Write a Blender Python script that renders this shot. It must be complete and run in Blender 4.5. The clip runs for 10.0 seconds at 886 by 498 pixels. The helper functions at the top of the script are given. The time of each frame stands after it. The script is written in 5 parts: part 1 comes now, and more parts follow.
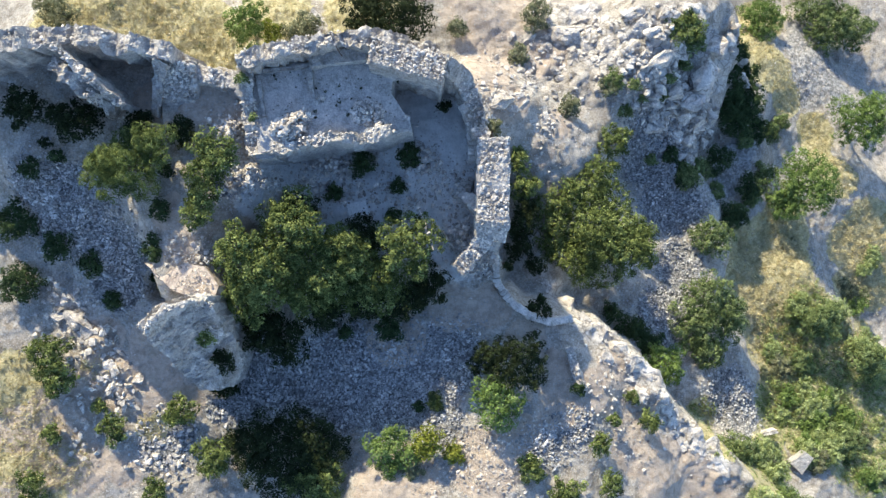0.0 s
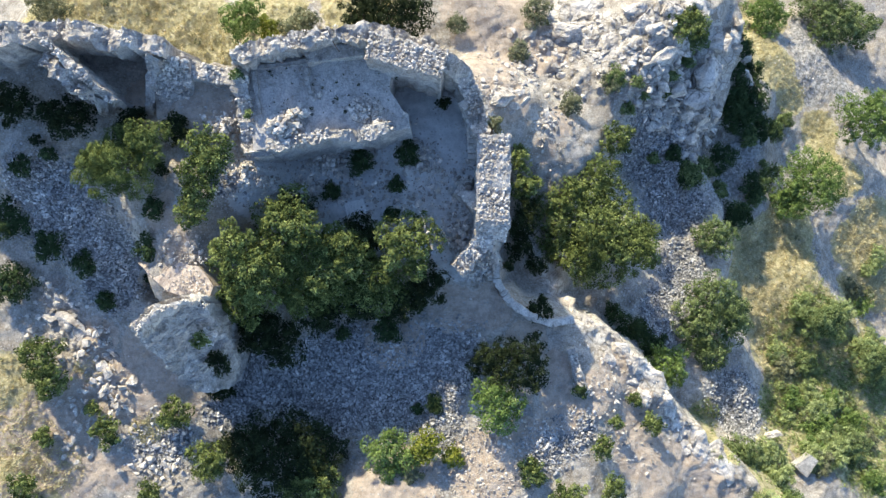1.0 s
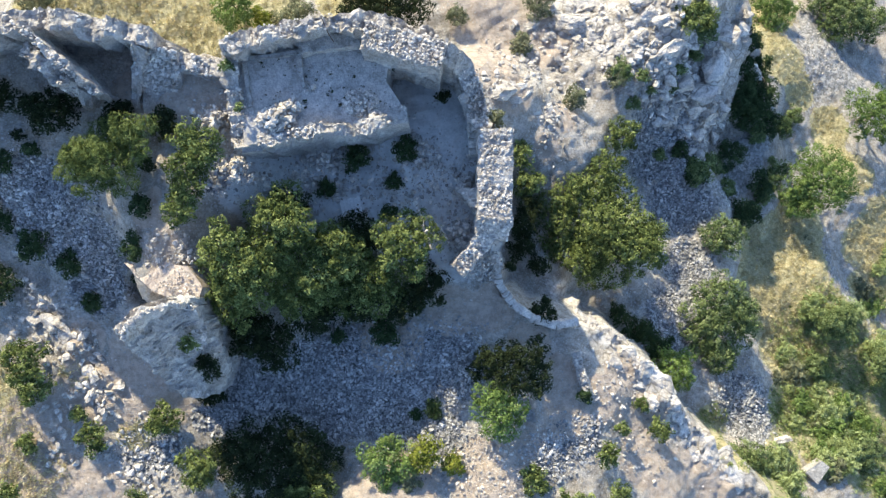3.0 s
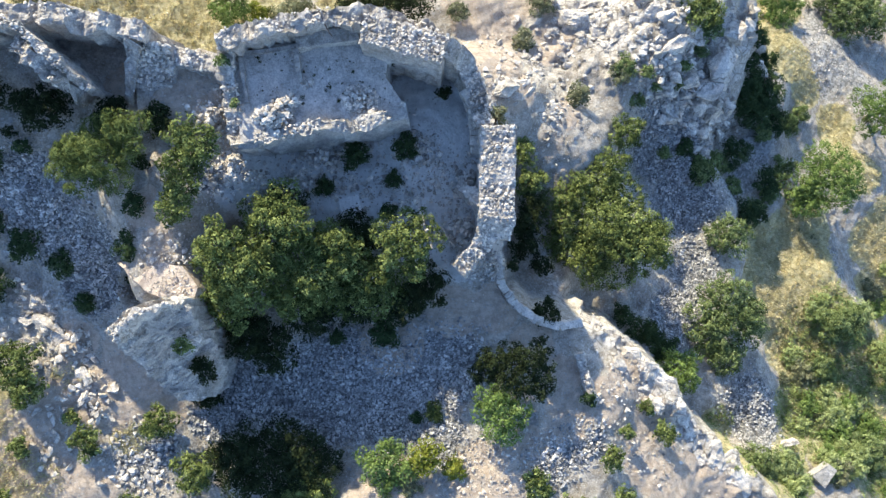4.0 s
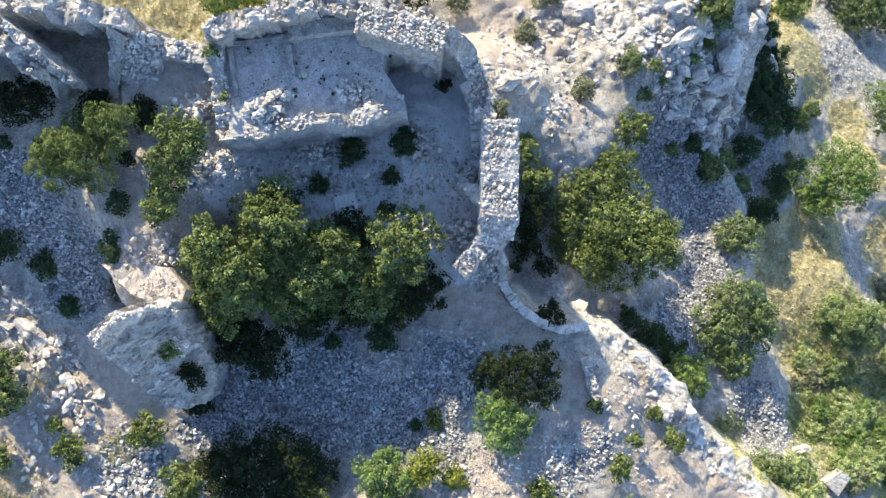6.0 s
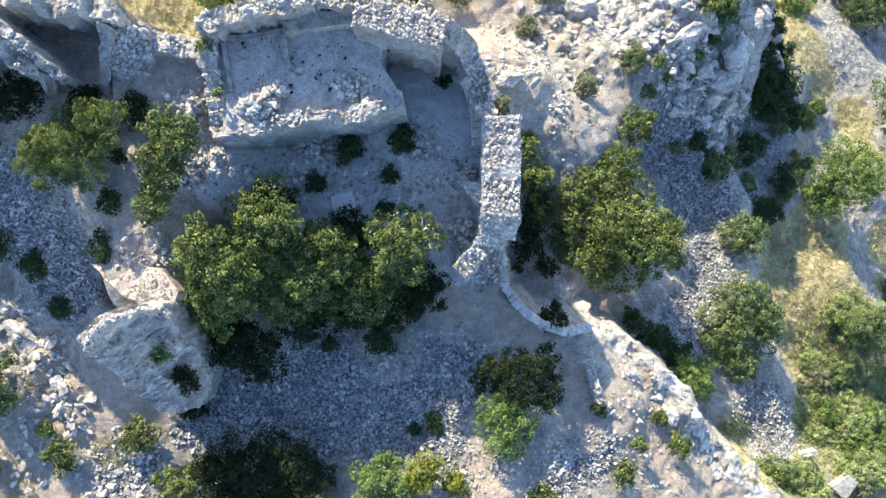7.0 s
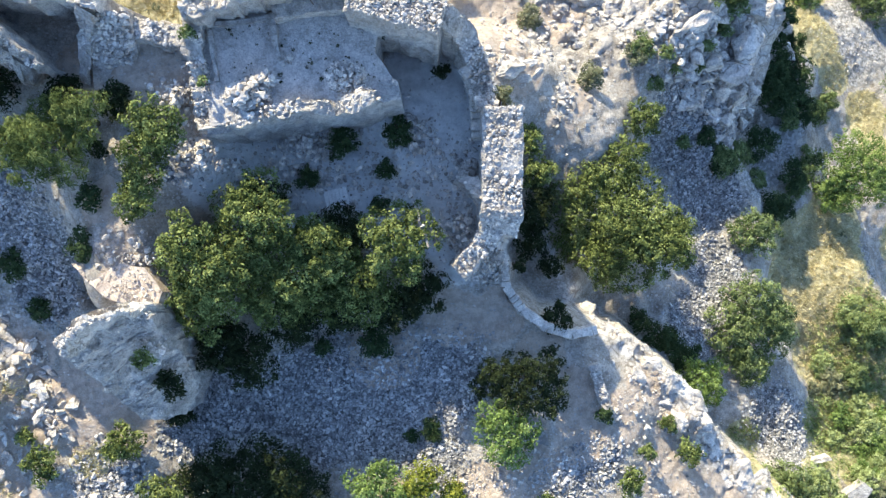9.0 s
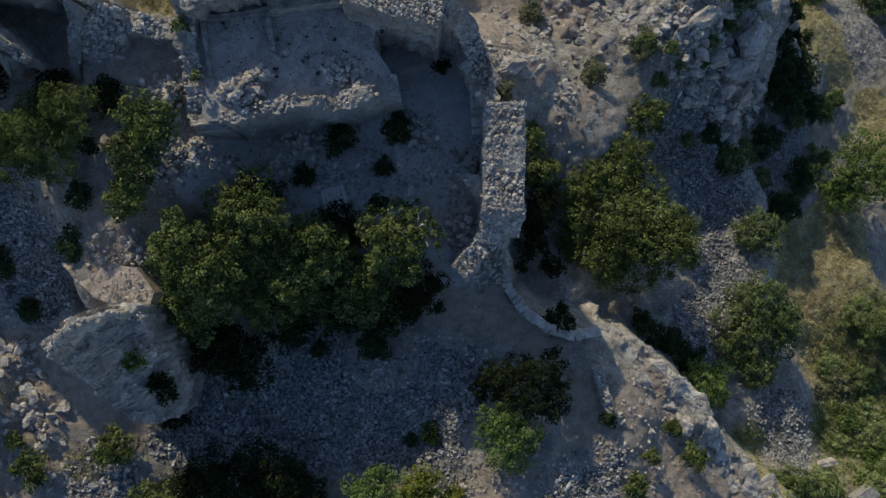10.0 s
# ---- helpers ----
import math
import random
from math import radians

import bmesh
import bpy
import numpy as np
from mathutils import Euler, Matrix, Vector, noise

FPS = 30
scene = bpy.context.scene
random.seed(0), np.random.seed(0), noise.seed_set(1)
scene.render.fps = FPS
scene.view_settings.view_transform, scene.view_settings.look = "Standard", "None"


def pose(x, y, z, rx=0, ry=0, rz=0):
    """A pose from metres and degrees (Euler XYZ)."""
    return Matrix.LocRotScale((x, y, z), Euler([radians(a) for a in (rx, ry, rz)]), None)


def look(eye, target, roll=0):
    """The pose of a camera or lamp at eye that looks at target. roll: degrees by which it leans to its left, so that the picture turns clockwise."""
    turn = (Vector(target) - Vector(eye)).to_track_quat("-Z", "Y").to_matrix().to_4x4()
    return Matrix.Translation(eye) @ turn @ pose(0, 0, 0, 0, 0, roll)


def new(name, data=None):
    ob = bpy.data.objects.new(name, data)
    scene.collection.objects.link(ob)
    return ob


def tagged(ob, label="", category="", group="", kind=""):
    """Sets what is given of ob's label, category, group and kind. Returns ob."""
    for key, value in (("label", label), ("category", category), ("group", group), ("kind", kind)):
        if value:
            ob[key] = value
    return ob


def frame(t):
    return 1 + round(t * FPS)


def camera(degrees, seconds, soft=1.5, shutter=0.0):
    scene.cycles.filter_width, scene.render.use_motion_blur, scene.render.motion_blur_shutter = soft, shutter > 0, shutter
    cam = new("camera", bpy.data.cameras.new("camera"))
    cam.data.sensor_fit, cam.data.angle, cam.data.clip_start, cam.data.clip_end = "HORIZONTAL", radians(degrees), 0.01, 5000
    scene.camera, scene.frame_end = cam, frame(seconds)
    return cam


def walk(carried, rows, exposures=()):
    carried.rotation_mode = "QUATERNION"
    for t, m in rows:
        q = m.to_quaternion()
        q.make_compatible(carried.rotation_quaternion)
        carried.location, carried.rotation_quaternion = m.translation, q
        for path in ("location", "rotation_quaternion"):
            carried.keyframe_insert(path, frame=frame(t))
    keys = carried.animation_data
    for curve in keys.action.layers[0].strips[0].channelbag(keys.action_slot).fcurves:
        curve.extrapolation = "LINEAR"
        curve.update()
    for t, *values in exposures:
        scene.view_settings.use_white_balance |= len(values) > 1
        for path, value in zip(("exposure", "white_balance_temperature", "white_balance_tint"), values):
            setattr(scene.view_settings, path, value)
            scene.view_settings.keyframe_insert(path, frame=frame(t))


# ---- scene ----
cam = camera(62.9, 10.0, soft=1.36)
METRES, EYE, TILT, LEAN, TURN = 8.0, 38.0, -90.0, 0.0, 0.0
ROWS = [
    (0.0, 0.0, 0.0, 0.0, 0.0, 0.03, 0.1),
    (0.5, 0.0003, 0.0435, -0.0032, 0.0, 0.04, 0.09),
    (1.0, 0.0049, 0.0911, -0.004, 0.0, 0.05, 0.1),
    (1.5, 0.0045, 0.137, -0.0032, -0.0, 0.04, 0.11),
    (2.0, 0.0087, 0.1878, 0.0009, -0.02, 0.04, 0.12),
    (2.5, 0.0092, 0.2337, -0.0027, -0.02, 0.04, 0.1),
    (4.0, 0.0031, 0.3853, -0.0116, 0.0, 0.06, 0.11),
    (4.5, 0.0033, 0.4334, -0.0095, -0.0, 0.08, 0.14),
    (5.0, 0.0062, 0.4855, -0.0099, -0.01, 0.08, 0.14),
    (5.5, 0.0035, 0.5332, -0.0101, -0.0, 0.07, 0.16),
    (7.0, 0.0049, 0.6925, -0.0091, 0.0, 0.06, 0.17),
    (7.5, 0.005, 0.7425, -0.0151, 0.0, 0.06, 0.17),
    (8.0, 0.0092, 0.7973, -0.0142, 0.0, 0.08, 0.31),
    (8.5, 0.0174, 0.8449, -0.0153, -0.01, 0.08, 0.29),
    (9.0, 0.0165, 0.8958, -0.0194, 0.03, 0.07, 0.22),
    (9.5, 0.0124, 0.9426, -0.0191, 0.03, 0.07, 0.21),
    (10.0, 0.0159, 0.9961, -0.0212, 0.01, 0.07, 0.17),
]
walk(cam, [(t, pose(0, 0, EYE, TILT, LEAN, TURN) @ pose(METRES * x, METRES * y, METRES * z, 90 + pitch, roll, yaw)) for t, x, y, z, yaw, pitch, roll in ROWS],
     exposures=[(t, stops - 0.16, 5970, 12) for t, stops in ((0.0, 0.96), (4.5, 1.12), (9.4, 1.30), (9.5, 0.92), (9.6, 0.64), (9.7, 0.28), (9.8, -0.10), (9.9, -0.47), (10.0, -0.86))])

# ---- daylight: low sun from the north-west over a clear blue sky ----
SUN_UP, SUN_TO = 24.6, 24.0      # elevation; shadows fall this far east of south
world = bpy.data.worlds.new("sky")
scene.world = world
world.use_nodes = True
sky = world.node_tree.nodes.new("ShaderNodeTexSky")
sky.sky_type, sky.sun_disc = "NISHITA", False
sky.ozone_density, sky.dust_density = 3.0, 0.4
sky.sun_elevation, sky.sun_rotation = radians(SUN_UP), radians(-SUN_TO)
back = world.node_tree.nodes["Background"]
back.inputs["Strength"].default_value = 0.18
world.node_tree.links.new(sky.outputs["Color"], back.inputs["Color"])
a, e = radians(SUN_TO), radians(SUN_UP)
sun_way = Vector((math.sin(a) * math.cos(e), -math.cos(a) * math.cos(e), -math.sin(e)))
sun = new("sun", bpy.data.lights.new("sun", "SUN"))
sun.data.energy, sun.data.angle, sun.data.color = 5.0, radians(0.53), (1.0, 0.86, 0.56)
sun.matrix_world = look((0, 0, 60), Vector((0, 0, 60)) + sun_way)


# ---- materials ----
def material(name, rough=0.9):
    m = bpy.data.materials.new(name)
    m.use_nodes = True
    p = m.node_tree.nodes["Principled BSDF"]
    p.inputs["Roughness"].default_value = rough
    p.inputs["Specular IOR Level"].default_value = 0.25
    return m, m.node_tree, p


def node(tree, kind, **inputs):
    n = tree.nodes.new(kind)
    for key, value in inputs.items():
        n.inputs[key.replace("_", " ")].default_value = value
    return n


def ramp(tree, fac, *stops):
    r = tree.nodes.new("ShaderNodeValToRGB")
    while len(r.color_ramp.elements) < len(stops):
        r.color_ramp.elements.new(0.5)
    for el, (at, c) in zip(r.color_ramp.elements, stops):
        el.position, el.color = at, (*c, 1) if len(c) == 3 else c
    tree.links.new(fac, r.inputs["Fac"])
    return r.outputs["Color"]


def mix(tree, fac, one, two, how="MIX"):
    m = tree.nodes.new("ShaderNodeMix")
    m.data_type, m.blend_type = "RGBA", how
    for slot, value in ((0, fac), (6, one), (7, two)):
        if hasattr(value, "links"):
            tree.links.new(value, m.inputs[slot])
        else:
            m.inputs[slot].default_value = (*value, 1) if isinstance(value, tuple) else value
    return m.outputs[2]


def world_noise(tree, scale, detail=6.0, rough=0.6):
    g = tree.nodes.new("ShaderNodeNewGeometry")
    n = node(tree, "ShaderNodeTexNoise", Scale=scale, Detail=detail, Roughness=rough)
    tree.links.new(g.outputs["Position"], n.inputs["Vector"])
    return n.outputs["Fac"]


def world_cells(tree, scale, feature="F1", out="Distance"):
    g = tree.nodes.new("ShaderNodeNewGeometry")
    n = node(tree, "ShaderNodeTexVoronoi", Scale=scale)
    n.feature = feature
    tree.links.new(g.outputs["Position"], n.inputs["Vector"])
    return n.outputs[out]


def relief(tree, p, height, strength, distance):
    b = node(tree, "ShaderNodeBump", Strength=strength, Distance=distance)
    tree.links.new(height, b.inputs["Height"])
    tree.links.new(b.outputs["Normal"], p.inputs["Normal"])


def attribute(tree, name):
    n = tree.nodes.new("ShaderNodeAttribute")
    n.attribute_name = name
    return n.outputs["Fac"]


BLACK, WHITE = (0, 0, 0), (1, 1, 1)


def stone_material(name, dark, mid, light, cracks=True, per_piece=False, bump=0.28):
    m, t, p = material(name, 0.92)
    c = ramp(t, world_noise(t, 1.1), (0.3, dark), (0.5, mid), (0.68, light))
    fine = world_noise(t, 14.0, 5.0)
    c = mix(t, 0.55, c, ramp(t, fine, (0.3, (0.45, 0.45, 0.46)), (0.6, (1.15, 1.12, 1.08))), "MULTIPLY")
    c = mix(t, 0.7, c, ramp(t, world_noise(t, 3.6, 7.0, 0.75), (0.34, (0.45, 0.44, 0.43)), (0.5, (0.95, 0.95, 0.95)), (0.68, (1.3, 1.28, 1.25))), "MULTIPLY")
    if per_piece:
        g = t.nodes.new("ShaderNodeNewGeometry")
        c = mix(t, 0.8, c, ramp(t, g.outputs["Random Per Island"], (0.0, (0.34, 0.34, 0.35)), (0.5, (0.86, 0.86, 0.86)), (1.0, (1.36, 1.34, 1.31))), "MULTIPLY")
    if cracks:
        g = t.nodes.new("ShaderNodeNewGeometry")
        bend = node(t, "ShaderNodeTexNoise", Scale=1.5, Detail=5.0)
        t.links.new(g.outputs["Position"], bend.inputs["Vector"])
        v = node(t, "ShaderNodeTexVoronoi", Scale=0.9)
        v.feature = "DISTANCE_TO_EDGE"
        t.links.new(mix(t, 0.6, g.outputs["Position"], bend.outputs["Color"], "LINEAR_LIGHT"), v.inputs["Vector"])
        cr = ramp(t, v.outputs["Distance"], (0.0, (0.3, 0.28, 0.26)), (0.05, WHITE))
        c = mix(t, ramp(t, world_noise(t, 0.7), (0.45, BLACK), (0.6, WHITE)), c, mix(t, 1.0, c, cr, "MULTIPLY"))
    t.links.new(c, p.inputs["Base Color"])
    relief(t, p, world_noise(t, 5.0, 9.0, 0.72), 1.0, bump)
    return m


limestone = stone_material("limestone", (0.40, 0.365, 0.32), (0.65, 0.605, 0.545), (0.80, 0.755, 0.69), bump=0.12)
masonry = stone_material("masonry", (0.31, 0.29, 0.265), (0.50, 0.47, 0.435), (0.66, 0.625, 0.58), False, bump=0.16)
rubble_stone = stone_material("rubble_stone", (0.41, 0.38, 0.34), (0.60, 0.56, 0.51), (0.76, 0.715, 0.66), False, True, 0.05)
scree_stone = stone_material("scree_stone", (0.29, 0.29, 0.293), (0.47, 0.47, 0.468), (0.68, 0.675, 0.665), False, True, 0.05)
pale_plaster = stone_material("pale_plaster", (0.46, 0.445, 0.425), (0.58, 0.56, 0.535), (0.68, 0.66, 0.63), False)
floor_mortar = stone_material("floor_mortar", (0.43, 0.405, 0.375), (0.55, 0.52, 0.485), (0.64, 0.605, 0.565), False, bump=0.12)


path_earth, et, ep = material("path_earth", 0.95)
ec = ramp(et, world_noise(et, 2.5), (0.3, (0.43, 0.355, 0.30)), (0.7, (0.65, 0.56, 0.48)))
et.links.new(mix(et, 0.45, ec, ramp(et, world_noise(et, 9.0, 7.0, 0.75), (0.36, (0.35, 0.33, 0.31)), (0.56, WHITE)), "MULTIPLY"), ep.inputs["Base Color"])
relief(et, ep, world_noise(et, 8.0, 8.0, 0.7), 0.7, 0.1)


def ground_material():
    m, t, p = material("hill_ground", 0.95)
    soil = ramp(t, world_noise(t, 1.6), (0.3, (0.27, 0.235, 0.195)), (0.5, (0.44, 0.40, 0.345)), (0.66, (0.60, 0.555, 0.495)))
    soil = mix(t, 0.75, soil, ramp(t, world_noise(t, 9.0, 6.0, 0.75), (0.32, (0.42, 0.40, 0.38)), (0.5, (0.95, 0.95, 0.95)), (0.66, (1.35, 1.33, 1.3))), "MULTIPLY")

    def pebbles(scale, share, over):
        g = t.nodes.new("ShaderNodeNewGeometry")
        v = node(t, "ShaderNodeTexVoronoi", Scale=scale)
        t.links.new(g.outputs["Position"], v.inputs["Vector"])
        near = ramp(t, v.outputs["Distance"], (0.28, WHITE), (0.42, BLACK))
        some = ramp(t, v.outputs["Color"], (share, BLACK), (share + 0.02, WHITE))
        tint = ramp(t, v.outputs["Color"], (share, (0.36, 0.34, 0.31)), (1.0, (0.72, 0.69, 0.64)))
        return mix(t, mix(t, 1.0, near, some, "MULTIPLY"), over, tint)

    soil = pebbles(4.2, 0.62, pebbles(10.0, 0.5, soil))
    g = t.nodes.new("ShaderNodeNewGeometry")
    cells = node(t, "ShaderNodeTexVoronoi", Scale=7.5)
    t.links.new(g.outputs["Position"], cells.inputs["Vector"])
    chips = ramp(t, cells.outputs["Color"], (0.1, (0.12, 0.12, 0.122)), (0.5, (0.28, 0.28, 0.28)), (0.9, (0.56, 0.56, 0.555)))
    chips = mix(t, 1.0, chips, ramp(t, world_cells(t, 7.5, "DISTANCE_TO_EDGE"), (0.0, (0.3, 0.3, 0.3)), (0.12, WHITE)), "MULTIPLY")
    grass = ramp(t, world_noise(t, 3.5, 8.0, 0.75), (0.3, (0.22, 0.21, 0.10)), (0.45, (0.40, 0.36, 0.20)), (0.58, (0.56, 0.50, 0.31)), (0.75, (0.68, 0.61, 0.43)))
    path = ramp(t, world_noise(t, 2.5, 8.0, 0.7), (0.3, (0.36, 0.285, 0.225)), (0.6, (0.62, 0.525, 0.43)))
    path = pebbles(7.0, 0.72, path)
    path = mix(t, 0.5, path, ramp(t, world_noise(t, 30.0, 3.0), (0.35, (0.66, 0.66, 0.66)), (0.6, WHITE)), "MULTIPLY")
    ragged = world_noise(t, 2.2, 8.0, 0.75)

    def mask(name):
        add = t.nodes.new("ShaderNodeMath")
        add.operation = "ADD"
        t.links.new(attribute(t, name), add.inputs[0])
        t.links.new(ragged, add.inputs[1])
        return ramp(t, add.outputs[0], (0.92, BLACK), (1.08, WHITE))

    c = mix(t, mask("scree"), soil, chips)
    bare = ramp(t, world_noise(t, 1.3, 7.0, 0.65), (0.32, (0.40, 0.365, 0.32)), (0.5, (0.62, 0.58, 0.525)), (0.66, (0.78, 0.74, 0.68)))
    bare = mix(t, 0.8, bare, ramp(t, world_cells(t, 1.7, "DISTANCE_TO_EDGE"), (0.0, (0.42, 0.39, 0.35)), (0.10, WHITE)), "MULTIPLY")
    bare = mix(t, 0.6, bare, ramp(t, world_noise(t, 6.0, 7.0, 0.75), (0.36, (0.5, 0.48, 0.45)), (0.52, WHITE)), "MULTIPLY")
    gravel = ramp(t, world_cells(t, 6.5, "F1", "Color"), (0.1, (0.20, 0.197, 0.19)), (0.5, (0.36, 0.353, 0.34)), (0.9, (0.58, 0.572, 0.555)))
    gravel = mix(t, 0.5, gravel, ramp(t, world_noise(t, 3.0, 7.0, 0.7), (0.35, (0.62, 0.58, 0.52)), (0.6, WHITE)), "MULTIPLY")
    c = mix(t, mask("bare"), c, bare)
    c = mix(t, mask("gravel"), c, gravel)
    c = mix(t, mask("grass"), c, grass)
    c = mix(t, mask("path"), c, path)
    yard = ramp(t, world_noise(t, 2.0, 8.0, 0.7), (0.3, (0.50, 0.49, 0.47)), (0.6, (0.74, 0.725, 0.70)))
    c = mix(t, mask("yard"), c, pebbles(6.0, 0.7, yard))
    t.links.new(c, p.inputs["Base Color"])
    relief(t, p, world_noise(t, 6.0, 9.0, 0.8), 1.0, 0.17)
    return m


hill_ground = ground_material()


def leaf_material(name, dark, mid, light, through_light=0.14):
    m, t, p = material(name, 0.75)
    p.inputs["Specular IOR Level"].default_value = 0.08
    g = t.nodes.new("ShaderNodeNewGeometry")
    tone = mix(t, 0.38, attribute(t, "tone"), g.outputs["Random Per Island"])
    c = ramp(t, tone, (0.08, dark), (0.5, mid), (0.92, light))
    c = mix(t, 0.6, c, ramp(t, world_noise(t, 2.2, 4.0, 0.6), (0.36, (0.6, 0.66, 0.6)), (0.5, (0.97, 0.98, 0.96)), (0.64, (1.3, 1.24, 1.12))), "MULTIPLY")
    t.links.new(c, p.inputs["Base Color"])
    trans = node(t, "ShaderNodeBsdfTranslucent")
    t.links.new(c, trans.inputs["Color"])
    both = node(t, "ShaderNodeMixShader", Fac=through_light)
    t.links.new(p.outputs[0], both.inputs[1])
    t.links.new(trans.outputs[0], both.inputs[2])
    t.links.new(both.outputs[0], t.nodes["Material Output"].inputs["Surface"])
    return m


LEAF = {
    "olive": leaf_material("olive_leaf", (0.024, 0.038, 0.012), (0.118, 0.150, 0.046), (0.32, 0.365, 0.13)),
    "pine": leaf_material("pine_needle", (0.045, 0.068, 0.022), (0.140, 0.175, 0.055), (0.30, 0.34, 0.12), 0.18),
    # near-black green: the shade on plants in shadow is put into the leaf colour
    "dark": leaf_material("shade_dark_leaf", (0.012, 0.019, 0.009), (0.026, 0.037, 0.016), (0.052, 0.068, 0.028)),
    "fresh": leaf_material("fresh_leaf", (0.065, 0.105, 0.030), (0.155, 0.225, 0.062), (0.30, 0.385, 0.135), 0.2),
    "yellow": leaf_material("yellow_leaf", (0.10, 0.12, 0.02), (0.20, 0.22, 0.035), (0.32, 0.34, 0.07)),
    "sage": leaf_material("sage_leaf", (0.050, 0.075, 0.028), (0.15, 0.195, 0.075), (0.32, 0.38, 0.17), 0.18),
    "moss": leaf_material("moss_leaf", (0.145, 0.185, 0.068), (0.31, 0.365, 0.15), (0.50, 0.56, 0.28), 0.25),
    # shrub green with shade put into the colour, for shrubs out of the sun
    "court": leaf_material("court_shade_leaf", (0.022, 0.038, 0.017), (0.045, 0.073, 0.030), (0.085, 0.12, 0.05)),
    "grey": leaf_material("grey_leaf", (0.10, 0.11, 0.065), (0.19, 0.20, 0.115), (0.30, 0.30, 0.19)),
}
straw = leaf_material("straw", (0.40, 0.355, 0.20), (0.60, 0.535, 0.33), (0.76, 0.69, 0.48), 0.3)
bark, bt, bp = material("bark", 0.95)
bt.links.new(ramp(bt, world_noise(bt, 9.0), (0.3, (0.07, 0.055, 0.04)), (0.7, (0.17, 0.14, 0.11))), bp.inputs["Base Color"])
weathered_wood, wt, wp = material("weathered_wood", 0.8)
wt.links.new(ramp(wt, world_noise(wt, 12.0), (0.3, (0.58, 0.56, 0.53)), (0.7, (0.82, 0.80, 0.76))), wp.inputs["Base Color"])
rust_iron, rt, rp = material("rusty_iron", 0.7)
rt.links.new(ramp(rt, world_noise(rt, 20.0), (0.3, (0.10, 0.06, 0.04)), (0.7, (0.24, 0.17, 0.13))), rp.inputs["Base Color"])


# ---- mesh helpers ----
def mesh_of(name, verts, faces, mat=None, smooth=False):
    verts, faces = np.asarray(verts, np.float32), np.asarray(faces, np.int32)
    k = faces.shape[1]
    me = bpy.data.meshes.new(name)
    me.vertices.add(len(verts))
    me.vertices.foreach_set("co", verts.ravel())
    me.loops.add(faces.size)
    me.loops.foreach_set("vertex_index", faces.ravel())
    me.polygons.add(len(faces))
    me.polygons.foreach_set("loop_start", np.arange(0, faces.size, k, dtype=np.int32))
    me.polygons.foreach_set("use_smooth", np.full(len(faces), smooth))
    me.update(calc_edges=True)
    me.validate()
    if mat:
        me.materials.append(mat)
    return me


def part(name, me, parent, label=""):
    ob = new(name, me)
    ob.parent = parent
    if label:
        ob["label"] = label
    return ob


def smooth01(v):
    v = np.clip(v, 0, 1)
    return v * v * (3 - 2 * v)


def value_noise(x, y, scale, seed=0, octaves=4, gain=0.5):
    """Smooth lattice noise in -1..1 on arrays."""
    x, y = np.asarray(x, float) * scale, np.asarray(y, float) * scale
    total, amp = np.zeros_like(x), 1.0
    for o in range(octaves):
        xi, yi = np.floor(x).astype(np.int64), np.floor(y).astype(np.int64)
        fx, fy = x - xi, y - yi
        fx, fy = fx * fx * (3 - 2 * fx), fy * fy * (3 - 2 * fy)

        def corner(i, j):
            h = (i * 374761393 + j * 668265263 + (seed + o * 17) * 1442695041) & 0x7FFFFFFF
            h = ((h ^ (h >> 13)) * 1274126177) & 0x7FFFFFFF
            return ((h ^ (h >> 16)) & 0xFFFF) / 32767.5 - 1

        a0 = corner(xi, yi) * (1 - fx) + corner(xi + 1, yi) * fx
        a1 = corner(xi, yi + 1) * (1 - fx) + corner(xi + 1, yi + 1) * fx
        total += amp * (a0 * (1 - fy) + a1 * fy)
        x, y, amp = x * 2.03 + 11.3, y * 2.03 + 5.7, amp * gain
    return total


# ---- the hill ----
# broad landforms: x, y, reach, height
COURT = [
    (0.19, 5.90, 3.09, -1.60), (-4.56, 2.57, 2.85, -2.60), (-7.06, 3.81, 2.52, -2.40), (0.51, 1.30, 2.53, -2.60), (2.11, -1.25, 2.24, -3.00), (2.47, -3.38, 2.60, -3.60),
    (-0.79, -5.21, 2.95, -4.00), (-6.14, -6.64, 3.67, -4.80), (-2.81, -8.67, 3.68, -4.90), (-11.15, -8.31, 2.67, -4.80), (-9.13, -3.82, 2.89, -3.20), (1.52, -9.87, 2.64, -4.30),
    (-9.53, -12.38, 3.69, -5.00), (-0.46, -11.79, 2.30, -4.10), (3.37, -11.40, 2.54, -2.70), (6.70, -11.68, 2.28, -3.70), (8.33, -7.77, 2.28, -3.70), (5.73, -5.17, 1.95, -3.70),
    (6.96, -14.47, 2.26, -3.30), (-2.65, -14.47, 2.84, -2.40),
]
